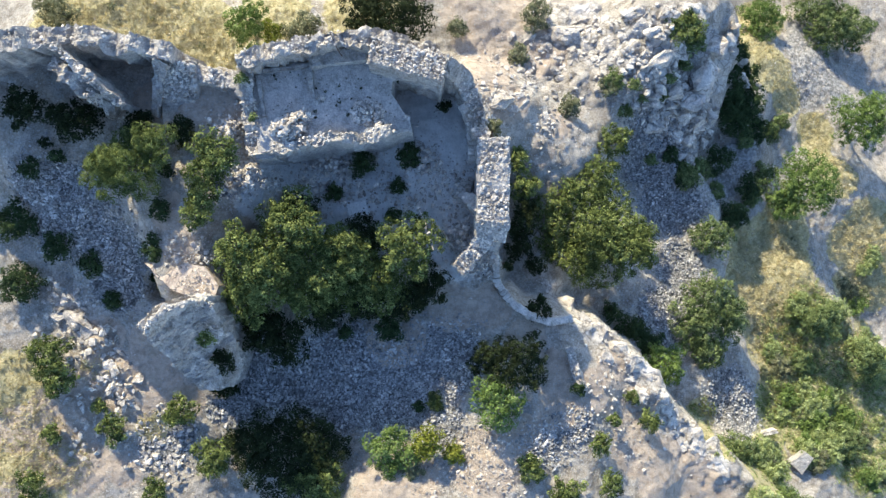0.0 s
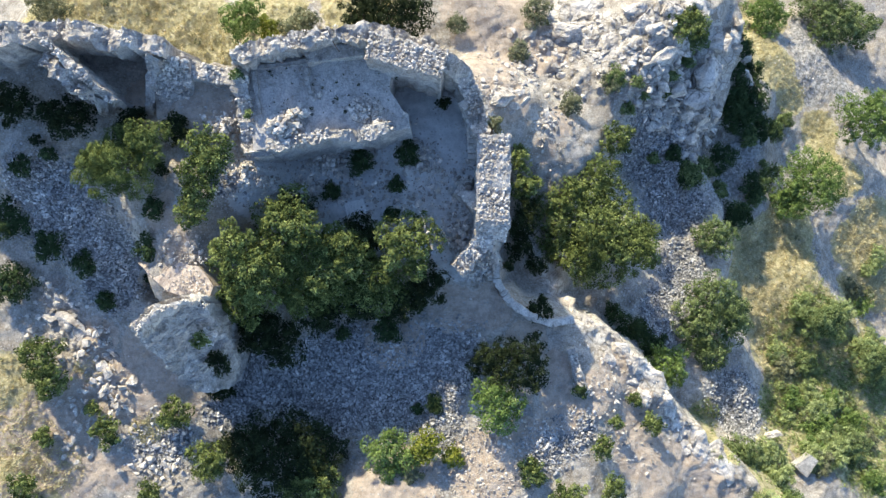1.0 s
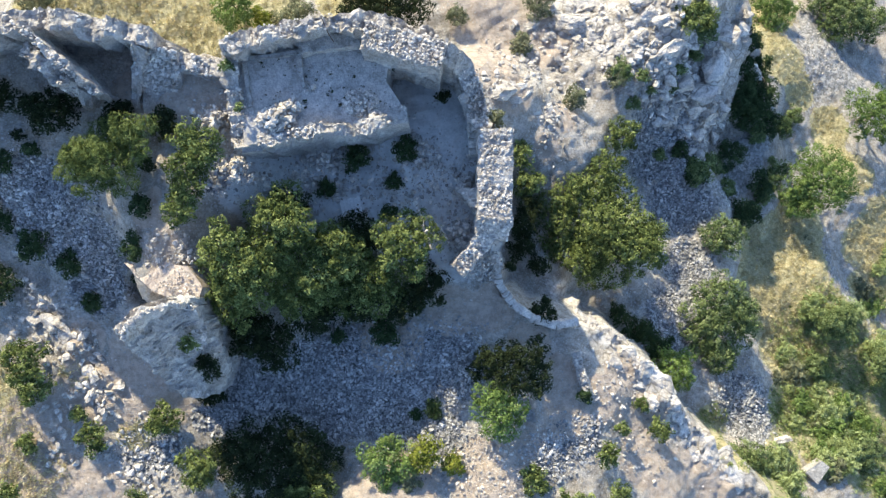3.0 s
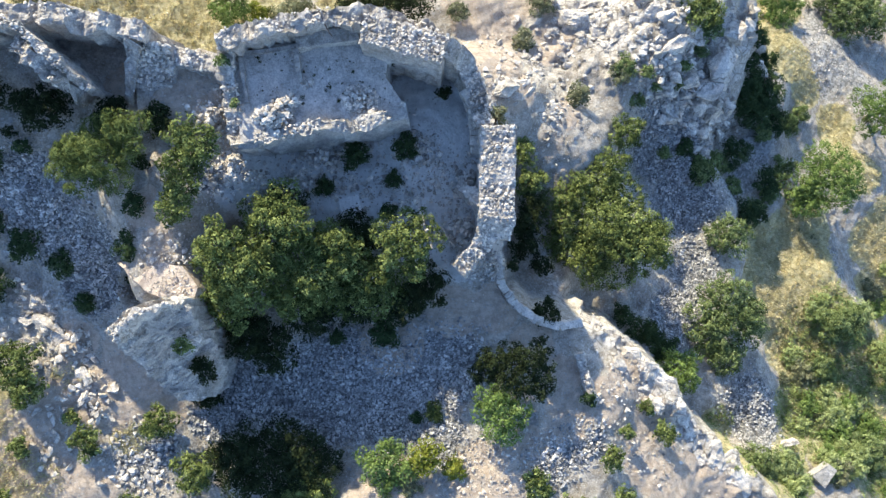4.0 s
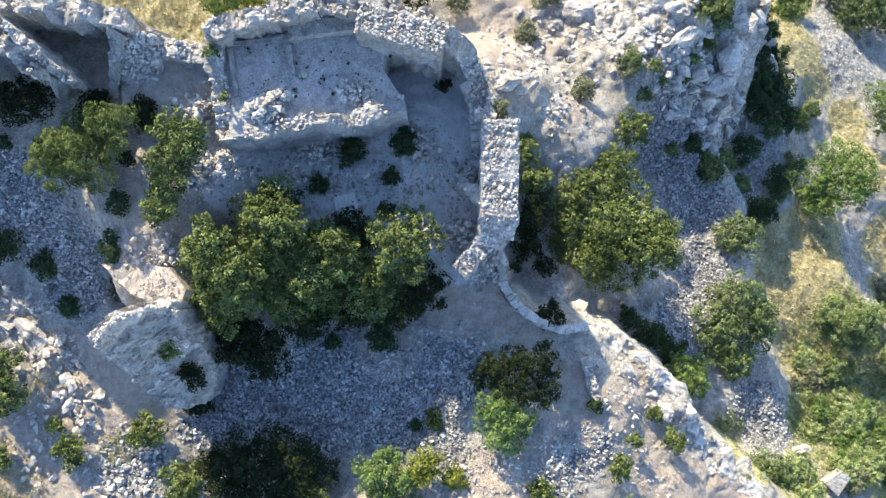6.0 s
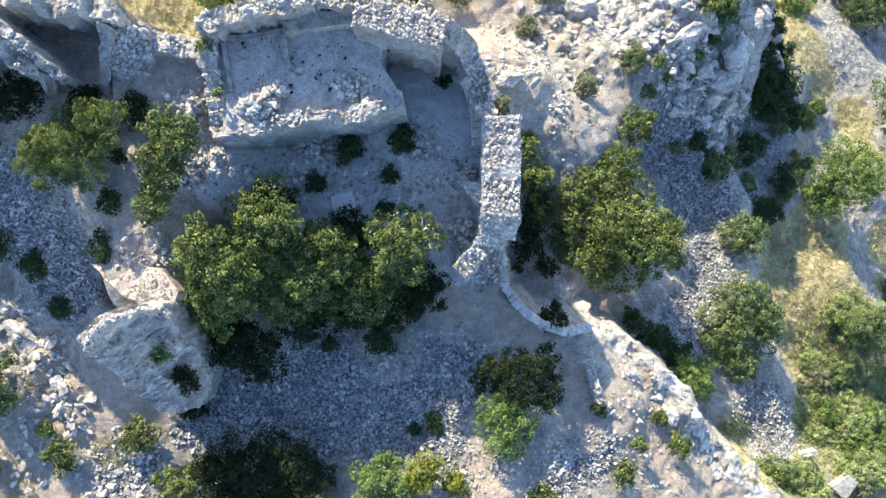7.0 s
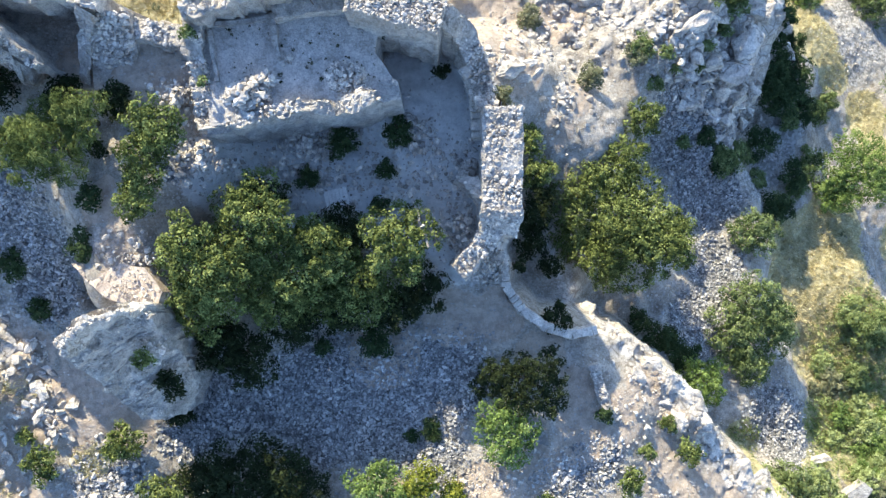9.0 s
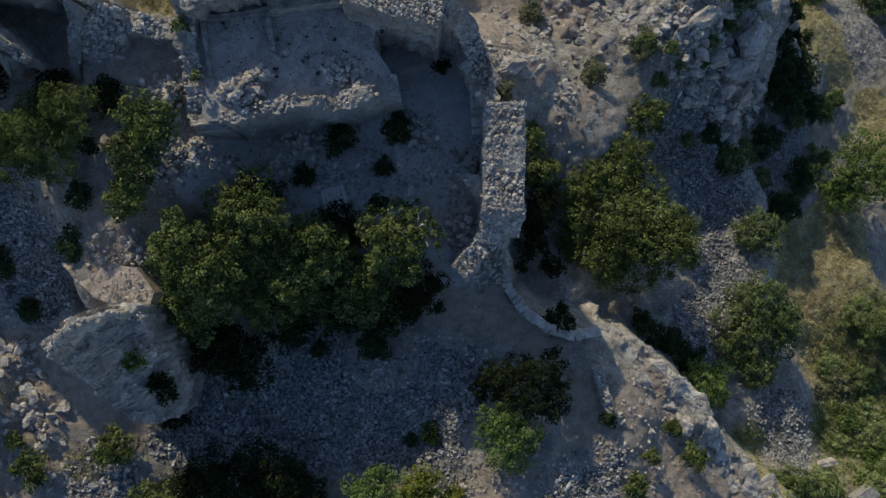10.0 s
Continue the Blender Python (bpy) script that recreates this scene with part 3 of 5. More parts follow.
# ---- ruined walls ----
def ruin_wall(name, line, thick, base, label, mat=None, rough=0.10, ragged=0.25, seed=0, stones=0, size=(0.06, 0.15), fill=0):
    """A wall along line (x, y, top), broken at its top, with loose stones of its core on it."""
    pts = [Vector(p) for p in line]
    s, total = [0.0], 0.0
    for p, q in zip(pts, pts[1:]):
        total += (q.xy - p.xy).length
        s.append(total)
    n = max(3, int(total / 0.13))
    u = np.linspace(0, total, n)
    cx, cy, ct = (np.interp(u, s, [p[k] for p in pts]) for k in range(3))
    tx, ty = np.gradient(cx), np.gradient(cy)
    ln = np.hypot(tx, ty) + 1e-9
    nx, ny = -ty / ln, tx / ln
    ct = ct + ragged * value_noise(u, u * 0 + seed * 3.7, 1.3, seed, 4, 0.6)
    if np.isscalar(base):
        base = [base] * len(pts)
    cb = np.interp(u, s, base)
    ring = []
    side = np.linspace(0, 1, 12)
    for f in side:
        ring.append((-0.5 * thick, cb + (ct - cb) * f, 1))
    for f in np.linspace(-0.5, 0.5, 9)[1:-1]:
        ring.append((f * thick, ct, 0))
    for f in side[::-1]:
        ring.append((0.5 * thick, cb + (ct - cb) * f, 1))
    rows = []
    for k, (off, z, sidewise) in enumerate(ring):
        j = value_noise(u, z * 1.0 + (off > 0) * 40, 1.6, seed + 3, 4, 0.6)
        o = off * (1.0 + 0.0 * u) + np.sign(off) * sidewise * rough * 1.5 * j
        zz = z + (0 if sidewise else 1) * rough * (value_noise(cx + nx * off, cy + ny * off, 1.3, seed + 9, 3) + 0.7 * value_noise(cx + nx * off * 1.01, cy + ny * off, 5.0, seed + 11, 2))
        rows.append(np.column_stack((cx + nx * o, cy + ny * o, zz)))
    k, verts = len(rows), np.concatenate(rows)
    i = (np.arange(k - 1)[:, None] * n + np.arange(n - 1)[None, :]).ravel()
    faces = np.column_stack((i, i + n, i + n + 1, i + 1))
    me = mesh_of("wall_body", verts, faces, mat or masonry, False)
    bm = bmesh.new()
    bm.from_mesh(me)
    for end in (0, n - 1):
        try:
            bm.verts.ensure_lookup_table()
            bm.faces.new([bm.verts[q * n + end] for q in range(k)])
        except ValueError:
            pass
    bmesh.ops.recalc_face_normals(bm, faces=bm.faces)
    bm.to_mesh(me)
    bm.free()
    wall = tagged(new(name, me), label, "ruined wall", kind="structure")
    r = random.Random(seed + 50)
    if fill:
        verts, faces, at = [], [], 0
        for _ in range(fill):
            q, o, z = r.uniform(0, total), r.uniform(-0.48, 0.48) * thick, r.uniform(0.04, 0.10)
            v, f = CHIPS[r.randrange(len(CHIPS))]
            sx, sy, sz, ox, oy = (float(np.interp(q, u, w)) for w in (cx, cy, ct, nx, ny))
            verts.append((v * z) @ np.array(Euler((0, 0, r.uniform(0, 6.3))).to_matrix()).T + (sx + ox * o, sy + oy * o, sz + z * r.uniform(-0.3, 0.6)))
            faces.append(f + at)
            at += len(v)
        tagged(part("rubble_core", mesh_of("rubble_core", np.concatenate(verts), np.concatenate(faces), rubble_stone), wall), kind="stuff")
    for _ in range(stones):
        q = r.uniform(0, total)
        o = r.uniform(-0.47, 0.47) * thick
        st = part("stone", r.choice(STONE_MESHES), wall)
        z = size[0] + (size[1] - size[0]) * r.random() ** 1.6
        sx, sy, sz, ox, oy = (float(np.interp(q, u, w)) for w in (cx, cy, ct, nx, ny))
        st.matrix_local = Matrix.LocRotScale((sx + ox * o, sy + oy * o, sz + z * 0.15), Euler((r.uniform(-0.4, 0.4), r.uniform(-0.4, 0.4), r.uniform(0, 6.3))), (z, z, z))
    return wall


ruin_wall("wall_east", [(2.54, 5.60, 1.85), (2.55, 3.43, 1.55), (2.54, 1.31, 1.40), (2.46, 0.46, 0.50)], 1.64, -9, "thick ruined castle wall with a rubble core on top", stones=300, fill=900, seed=1, ragged=0.05, rough=0.05, size=(0.07, 0.17))
ruin_wall("wall_east_stub", [(2.28, 0.76, 0.60), (1.80, 0.03, 0.20), (1.25, -0.63, -0.30), (0.73, -1.12, -0.80)], 0.89, -4, "broken stub of the castle wall running out in rubble", stones=140, fill=250, seed=2)
ruin_wall("wall_apse", [(0.05, 9.09, 3.20), (0.96, 8.64, 1.80), (1.58, 7.76, 0.60), (1.83, 6.81, 0.20), (1.93, 5.72, 0.60)], 0.87, -7, "curved ruined castle wall of pale stone", stones=160, fill=350, seed=3)
ruin_wall("wall_north_east", [(-3.44, 9.47, 3.80), (-1.71, 9.06, 3.75), (0.11, 8.56, 3.60)], 1.26, -1, "thick ruined wall with a pale rubble top", stones=260, fill=700, seed=4, ragged=0.12)
ruin_wall("wall_north", [(-9.99, 9.17, 3.00), (-7.57, 9.69, 3.20), (-6.01, 9.96, 3.60), (-4.91, 10.06, 3.80), (-3.72, 10.14, 3.70), (-2.96, 10.18, 3.20), (-1.74, 9.94, 3.10), (0.44, 9.06, 2.90)], 0.71, -10, "ruined north wall of the castle", stones=130, fill=350, seed=5, rough=0.17, ragged=0.32)
# west of x = -21.4 the wall is unseen, added and shaped for its shadow
ruin_wall("wall_north_west", [(-31.0, 9.8, 0.5), (-29.4, 9.8, 1.7), (-27.4, 9.8, 2.5), (-25.6, 9.8, 3.8), (-23.9, 9.8, 5.2), (-22.4, 9.7, 5.0), (-21.4, 9.7, 3.8), (-19.97, 10.17, 3.60), (-18.46, 10.34, 3.40), (-16.40, 10.18, 3.20), (-14.50, 9.85, 3.20), (-13.15, 9.58, 2.80)], 0.92, -9, "long ruined castle wall with a broken top", stones=170, fill=420, seed=6, rough=0.14, ragged=0.28)
ruin_wall("wall_link", [(-13.03, 9.26, 1.60), (-12.32, 8.89, 1.60), (-11.13, 8.56, 1.80), (-10.08, 8.45, 2.00)], 0.85, -6, "low rubble wall joining two ruined buildings", stones=220, fill=350, seed=7)
ruin_wall("wall_spur", [(-18.35, 9.68, 4.00), (-17.58, 8.88, 3.80), (-16.71, 8.02, 3.40), (-16.22, 7.51, 3.00), (-15.82, 7.10, 2.60)], 0.33, -0.5, "jagged cross wall of a roofless castle room", stones=90, fill=120, seed=8)
ruin_wall("wall_south", [(-8.66, 5.04, 1.50), (-7.88, 5.11, 1.80), (-6.85, 5.36, 2.00), (-5.85, 5.59, 2.15), (-4.83, 5.59, 2.00), (-4.23, 5.57, 1.40), (-3.62, 5.76, 2.00), (-2.70, 5.93, 1.95), (-2.41, 6.06, 1.20), (-1.62, 6.21, 1.00)], 0.52, -3, "ruined front wall of a vaulted castle building", stones=110, seed=9, mat=pale_plaster)
ruin_wall("wall_west", [(-9.83, 9.10, 2.20), (-9.71, 7.37, 1.80), (-9.62, 6.02, 1.40), (-9.44, 4.77, 1.20)], 0.74, -2, "ruined side wall of a castle building", stones=150, fill=300, seed=10)
ruin_wall("wall_spur_low", [(-19.27, 9.27, 2.30), (-18.35, 8.71, 3.00), (-17.76, 8.20, 3.30), (-17.36, 7.80, 2.90), (-16.90, 7.40, 3.00), (-16.87, 7.12, 2.20), (-17.05, 7.09, 1.20)], 0.63, -0.8, "broken lower part of a jagged cross wall", stones=110, seed=12, ragged=0.45, rough=0.14)
ruin_wall("room_pier", [(-13.75, 9.20, 2.90), (-14.31, 8.26, 1.60), (-14.98, 6.96, 0.20)], 0.51, -0.8, "sloping plastered pier against the castle wall", stones=30, seed=13, rough=0.14)
ruin_wall("bench", [(-6.57, 9.27, 2.30), (-5.12, 9.55, 2.30), (-3.79, 9.72, 2.30)], 0.61, 1.0, "raised masonry bench along the north wall", stones=8, seed=14, ragged=0.06, rough=0.05)
ruin_wall("low_rib", [(-6.71, 9.11, 1.85), (-6.61, 8.22, 1.80), (-6.46, 7.62, 1.70)], 0.25, 1.0, "low mortar rib across the floor", stones=3, seed=15, ragged=0.06, rough=0.04)
ruin_wall("floor_kerb", [(-9.29, 8.90, 1.80), (-6.75, 9.21, 1.80), (-3.84, 9.63, 1.80), (-2.23, 8.84, 1.80)], 0.17, 1.0, "low kerb along the mortar floor", stones=0, seed=16, ragged=0.04, rough=0.03)
ruin_wall("floor_kerb_west", [(-9.26, 8.78, 1.80), (-9.11, 7.80, 1.75), (-8.95, 6.68, 1.70)], 0.17, 1.0, "low kerb along the mortar floor", stones=0, seed=17, ragged=0.04, rough=0.03)
ruin_wall("end_block", [(-2.39, 6.22, 1.60), (-1.62, 6.35, 1.50)], 0.85, -2.6, "pale plastered end of the front wall", stones=4, seed=18, ragged=0.05, rough=0.05, mat=pale_plaster)
ruin_wall("corner_block", [(-9.51, 4.84, 1.30), (-8.51, 5.00, 1.40)], 0.63, -2.6, "pale plastered corner of the front wall", stones=2, seed=19, ragged=0.05, rough=0.05, mat=pale_plaster)
ruin_wall("court_wall_stub", [(0.73, 3.12, -0.80), (1.43, 2.65, -0.20), (1.97, 2.00, 0.80)], 0.53, -3.2, "fallen stub of wall leaning on the castle wall", stones=14, seed=20)
ruin_wall("sunlit_fin", [(-1.20, 2.06, -0.30), (-0.89, 1.15, 0.10), (-0.50, -0.03, 0.20)], 0.08, -3.2, "thin jagged remnant of a wall in the court", stones=4, seed=21, ragged=0.15, rough=0.05)


def parapet_wall(line, wide, high, seed):
    """A low dry-stone wall of single blocks along a curve."""
    wall = tagged(new("parapet"), "low curved dry-stone parapet beside the path", "parapet", kind="structure")
    r = random.Random(seed)
    pts = [Vector(p) for p in line]
    for p, q in zip(pts, pts[1:]):
        n = max(1, round((q - p).xy.length / 0.26))
        for k in range(n):
            c = p.lerp(q, (k + 0.5) / n)
            way = math.atan2(q.y - p.y, q.x - p.x)
            for row in range(high):
                st = part("stone", r.choice(BLOCKS), wall)
                st.matrix_local = Matrix.LocRotScale((c.x, c.y, c.z - 0.24 * row), Euler((r.uniform(-0.1, 0.1), r.uniform(-0.1, 0.1), way + r.uniform(-0.12, 0.12))), (r.uniform(0.12, 0.14), wide * r.uniform(0.45, 0.58), r.uniform(0.12, 0.15)))


def cut_block(r):
    bm = bmesh.new()
    bmesh.ops.create_cube(bm, size=2)
    bmesh.ops.bevel(bm, geom=bm.edges, offset=0.22, segments=1, affect="EDGES")
    for v in bm.verts:
        v.co += Vector((r.uniform(-0.12, 0.12), r.uniform(-0.12, 0.12), r.uniform(-0.12, 0.12)))
    me = bpy.data.meshes.new("stone")
    bm.to_mesh(me)
    bm.free()
    me.materials.append(rubble_stone)
    return me


BLOCKS = [cut_block(random.Random(k)) for k in range(8)]
parapet_wall([(2.81, -0.35, -2.90), (3.07, -1.89, -3.00), (3.81, -2.97, -3.00), (5.00, -3.82, -3.10), (6.15, -4.16, -3.30), (7.40, -3.96, -3.60)], 0.42, 3, 3)
parapet_wall([(1.11, 7.60, 0.40), (1.48, 6.98, 0.10), (1.67, 5.99, -0.20), (1.74, 4.67, -0.40)], 0.62, 4, 5)


# ---- the vaulted building's flat top ----
def slab(name, outline, top, bottom, mat, label, category, wave=0.05):
    bm = bmesh.new()
    vs = [bm.verts.new((x, y, top)) for x, y in outline]
    f = bm.faces.new(vs)
    ex = bmesh.ops.extrude_face_region(bm, geom=[f])
    for v in ex["geom"]:
        if isinstance(v, bmesh.types.BMVert):
            v.co.z = bottom
    bmesh.ops.recalc_face_normals(bm, faces=bm.faces)
    bmesh.ops.triangulate(bm, faces=bm.faces)
    for _ in range(5):
        longest = [q for q in bm.edges if q.calc_length() > 0.5]
        bmesh.ops.subdivide_edges(bm, edges=longest, cuts=1)
        bmesh.ops.triangulate(bm, faces=bm.faces)
    for v in bm.verts:
        v.co += wave * noise.noise_vector(v.co * 0.8) + 0.3 * wave * noise.noise_vector(v.co * 3)
    me = bpy.data.meshes.new(name)
    bm.to_mesh(me)
    bm.free()
    me.materials.append(mat)
    return tagged(new(name, me), label, category, kind="structure")


slab("building_top", [(-9.60, 9.20), (-6.79, 9.72), (-3.81, 10.02), (-2.39, 9.40), (-2.61, 7.84), (-1.68, 6.52), (-1.60, 5.97), (-4.68, 5.62), (-9.31, 4.88)], 1.55, -3.0, floor_mortar,
     "flat mortar floor on top of a ruined vaulted building", "floor")


def rock(name, x, y, z, sx, sy, sz, seed, label, turn=0.0, cuts=3, mat=None, group="", points=18, worn=1.0):
    """A fractured limestone block: a hull of a few points, its faces split and roughened by worn."""
    r = random.Random(seed * 31 + 7)
    bm = bmesh.new()
    for _ in range(points):
        v = Vector((r.gauss(0, 1), r.gauss(0, 1), r.gauss(0, 1))).normalized() * r.uniform(0.8, 1.1)
        bm.verts.new((v.x * sx, v.y * sy, v.z * sz))
    bmesh.ops.convex_hull(bm, input=bm.verts)
    bmesh.ops.delete(bm, geom=[v for v in bm.verts if not v.link_faces], context="VERTS")
    bmesh.ops.triangulate(bm, faces=bm.faces)
    for _ in range(cuts):
        bmesh.ops.subdivide_edges(bm, edges=bm.edges, cuts=1, use_grid_fill=True)
    bm.normal_update()
    size = 0.5 * min(sx, sy, sz) + 0.35 * (sx * sy * sz) ** (1 / 3)
    off = Vector((seed * 7.3, seed * 3.1, seed * 1.7))
    for v in bm.verts:
        q = v.co / size
        w = 0.20 * noise.noise(q * 1.1 + off) + 0.16 * (noise.cell(q * 1.9 + off) - 0.5) + 0.10 * (0.5 - abs(noise.noise(q * 2.6 + off))) + 0.05 * noise.noise(q * 7 + off)
        v.co += v.normal * w * size * worn
    bmesh.ops.recalc_face_normals(bm, faces=bm.faces)
    me = bpy.data.meshes.new(name)
    bm.to_mesh(me)
    bm.free()
    me.materials.append(mat or limestone)
    ob = new(name, me)
    ob.matrix_world = pose(x, y, z, 0, 0, turn)
    return tagged(ob, label, "rock", group or name.replace("_", " ") + "s of the hill")


def stones_on(ob, name, n, lo, hi, label, seed):
    """Loose stones on the upper faces of a mass."""
    me = ob.data
    r, places = random.Random(seed), []
    tops = [p for p in me.polygons if p.normal.z > 0.55]
    for p in r.choices(tops, [p.area for p in tops], k=n):
        places.append((p.center.x, p.center.y, p.center.z, lo + (hi - lo) * r.random() ** 2.5))
    return many_stones(name, places, label, "stones", shapes=CHIPS)


def block(name, outline, base, mat, label, category, wave=0.08, step=0.35, kind="structure", seed=0):
    """A mass with a tilted, uneven top over an outline of (x, y, top) and steep sides down to base."""
    pts = [Vector(p) for p in outline]
    rim = []
    for p, q in zip(pts, pts[1:] + pts[:1]):
        n = max(1, int((q - p).length / step))
        rim += [p.lerp(q, k / n) for k in range(n)]
    bm = bmesh.new()
    top = [bm.verts.new(p) for p in rim]
    face = bm.faces.new(top)
    face.normal_update()
    if face.normal.z < 0:
        face.normal_flip()
    bmesh.ops.triangulate(bm, faces=[face])
    for _ in range(7):
        longest = [q for q in bm.edges if q.calc_length() > step * 1.6]
        if not longest:
            break
        bmesh.ops.subdivide_edges(bm, edges=longest, cuts=1)
        bmesh.ops.triangulate(bm, faces=[f for f in bm.faces if len(f.verts) > 3])
    rings = [q for q in bm.edges if len(q.link_faces) == 1]
    for k in range(6):
        ex = bmesh.ops.extrude_edge_only(bm, edges=rings)
        rings = [g for g in ex["geom"] if isinstance(g, bmesh.types.BMEdge)]
        for v in {v for q in rings for v in q.verts}:
            v.co.z += (base - v.co.z) / (6 - k)
    bmesh.ops.recalc_face_normals(bm, faces=bm.faces)
    off = Vector((seed * 3.3, seed * 1.9, 0))
    if seed == 2:
        for v in bm.verts:
            q = v.co + off
            v.co += 0.24 * noise.noise_vector(q * 0.9) + 0.17 * noise.noise_vector(q * 2.3) + 0.07 * noise.noise_vector(q * 7.0)
            v.co.z += 0.07 * (noise.cell(Vector((q.x, q.y, 0)) * 2.6) - 0.5) + 0.05 * (noise.cell(Vector((q.y, q.x, 3)) * 5.5) - 0.5)
        wave = 0
    for v in bm.verts:
        v.co += (0.05 * wave / 0.24 if wave > 0.2 else 0) * 2.2 * noise.noise_vector(v.co * 6.5 + off) + wave * (1.4 * noise.noise_vector(v.co * 0.7 + off) + 0.9 * noise.noise_vector(v.co * 1.9 + off) + 0.5 * noise.noise_vector(v.co * 4.5 + off))
    me = bpy.data.meshes.new(name)
    bm.to_mesh(me)
    bm.free()
    me.materials.append(mat)
    return tagged(new(name, me), label, category, kind=kind)


crag = block("castle_crag", [(-14.48, -3.59, 3.70), (-13.89, -2.95, 3.90), (-13.23, -2.59, 3.80), (-12.25, -2.21, 3.40), (-11.56, -2.44, 2.90), (-11.19, -3.66, 1.60), (-11.05, -6.02, -1.80), (-11.65, -7.59, -1.40), (-12.92, -7.50, -0.60), (-13.81, -6.26, 0.50), (-14.08, -4.94, 2.20), (-14.20, -4.29, 3.40)],
      -4.5, masonry, "blue-grey crag of ruined masonry with a jagged pale rim", "rock", 0.24, 0.14, "structure", 2)
block("rubble_bed", [(-13.87, 9.27, 2.30), (-12.37, 9.36, 2.30), (-12.40, 8.07, 1.20), (-12.80, 6.66, 0.20), (-14.51, 6.58, 0.20), (-14.35, 8.07, 1.20)], -1.0, masonry, "earth and rubble bed of a collapsed wall", "rubble bed", 0.08, 0.4, "structure", 9)
ledge = block("path_ledge", [(-15.48, -0.73, 0.50), (-15.03, -0.96, 0.80), (-14.70, -1.37, 0.75), (-14.22, -1.65, 0.95), (-13.86, -2.05, 0.90), (-13.05, -2.40, 1.00), (-11.81, -2.86, 1.00), (-11.43, -1.85, 1.00), (-12.23, -0.84, 0.85), (-13.36, -0.61, 0.70), (-14.41, -0.79, 0.60)], -3.6, path_earth,
      "pale trodden earth ledge with a broken edge", "ledge", 0.06, 0.2, "structure", 4)
stones_on(crag, "crag_stones", 800, 0.03, 0.13, "grey masonry stones bedded in the crag", 3)
stones_on(ledge, "ledge_stones", 220, 0.025, 0.11, "small pale stones on the trodden ledge", 5)
r = random.Random(8)
for k, (x, y, s) in enumerate([(6.71, -2.26, 0.40), (7.44, -2.87, 0.47), (8.01, -3.52, 0.54), (8.25, -3.95, 0.45), (8.55, -4.45, 0.55), (9.23, -4.90, 0.55), (9.94, -5.51, 0.68), (10.51, -6.11, 0.67), (11.21, -6.80, 0.73), (11.97, -7.41, 0.68), (12.60, -7.88, 0.62), (12.98, -8.64, 0.55),
                               (13.40, -9.56, 0.56), (14.02, -10.42, 0.69), (14.74, -11.08, 0.76), (15.59, -11.83, 0.82), (16.43, -12.59, 0.89), (17.23, -13.46, 0.83), (11.81, -8.72, 0.49), (13.04, -10.51, 0.50), (10.93, -7.67, 0.43), (9.55, -6.34, 0.42), (14.43, -12.03, 0.57)]):
    rock("cliff_rock", x, y, ground_z(x, y) - 0.25 * s, s * 1.55, s * 1.15, s * 0.62, k + 20, "pale sunlit limestone rock on the cliff edge", -45 + r.uniform(-20, 20), 3, points=14, worn=0.55)
SHADY_ROCK = "blue-grey limestone block of the shaded outcrop"
for k, (x, y, s) in enumerate([(17.69, 11.40, 1.48), (15.58, 12.89, 0.85), (18.30, 13.74, 1.13), (19.86, 14.46, 0.80), (16.85, 10.20, 1.06), (15.41, 10.41, 0.76), (14.33, 10.60, 0.62), (15.37, 9.56, 0.57), (16.49, 8.98, 0.79), (17.80, 8.91, 0.88), (18.82, 9.33, 0.66), (14.17, 9.70, 0.52),
                               (16.21, 8.12, 0.51), (17.06, 7.45, 0.58), (18.75, 7.70, 0.68), (19.34, 8.46, 0.53), (15.04, 8.69, 0.43), (13.37, 10.19, 0.41), (12.65, 9.44, 0.34), (21.75, 13.30, 0.56), (22.25, 12.10, 0.56), (22.10, 14.50, 0.49), (22.75, 10.95, 0.55), (20.15, 15.31, 0.58), (22.0, 12.7, 0.4), (22.5, 11.5, 0.42)]):
    rock("outcrop_rock", x, y, ground_z(x, y) + 0.3 * s, s * r.uniform(0.85, 1.1), s * r.uniform(0.75, 1.0), s * r.uniform(0.8, 1.05), k + 60, SHADY_ROCK, r.uniform(0, 180), 3, points=11, worn=0.35)
rock("outcrop_rock", 13.74, 12.16, ground_z(13.74, 12.16), 1.55, 0.75, 0.8, 58, "long white limestone block on the edge of the outcrop", 24, 3, points=12, worn=0.35)
for k in range(60):
    cx, cy, rad = r.choice([(16.3, 9.2, 1.9), (17.5, 10.2, 1.9), (15.2, 10.2, 1.4), (18.3, 8.3, 1.2), (14.4, 9.0, 1.0)])
    a, d = r.uniform(0, 6.283), math.sqrt(r.random())
    x, y, s = cx + rad * d * math.cos(a), cy + rad * d * math.sin(a), r.uniform(0.18, 0.42)
    rock("outcrop_rock", x, y, ground_z(x, y) + 0.45 * s, s * r.uniform(0.9, 1.3), s * r.uniform(0.75, 1.0), s * r.uniform(0.7, 1.0), k + 300, SHADY_ROCK, r.uniform(0, 180), 2, points=11, worn=0.4)
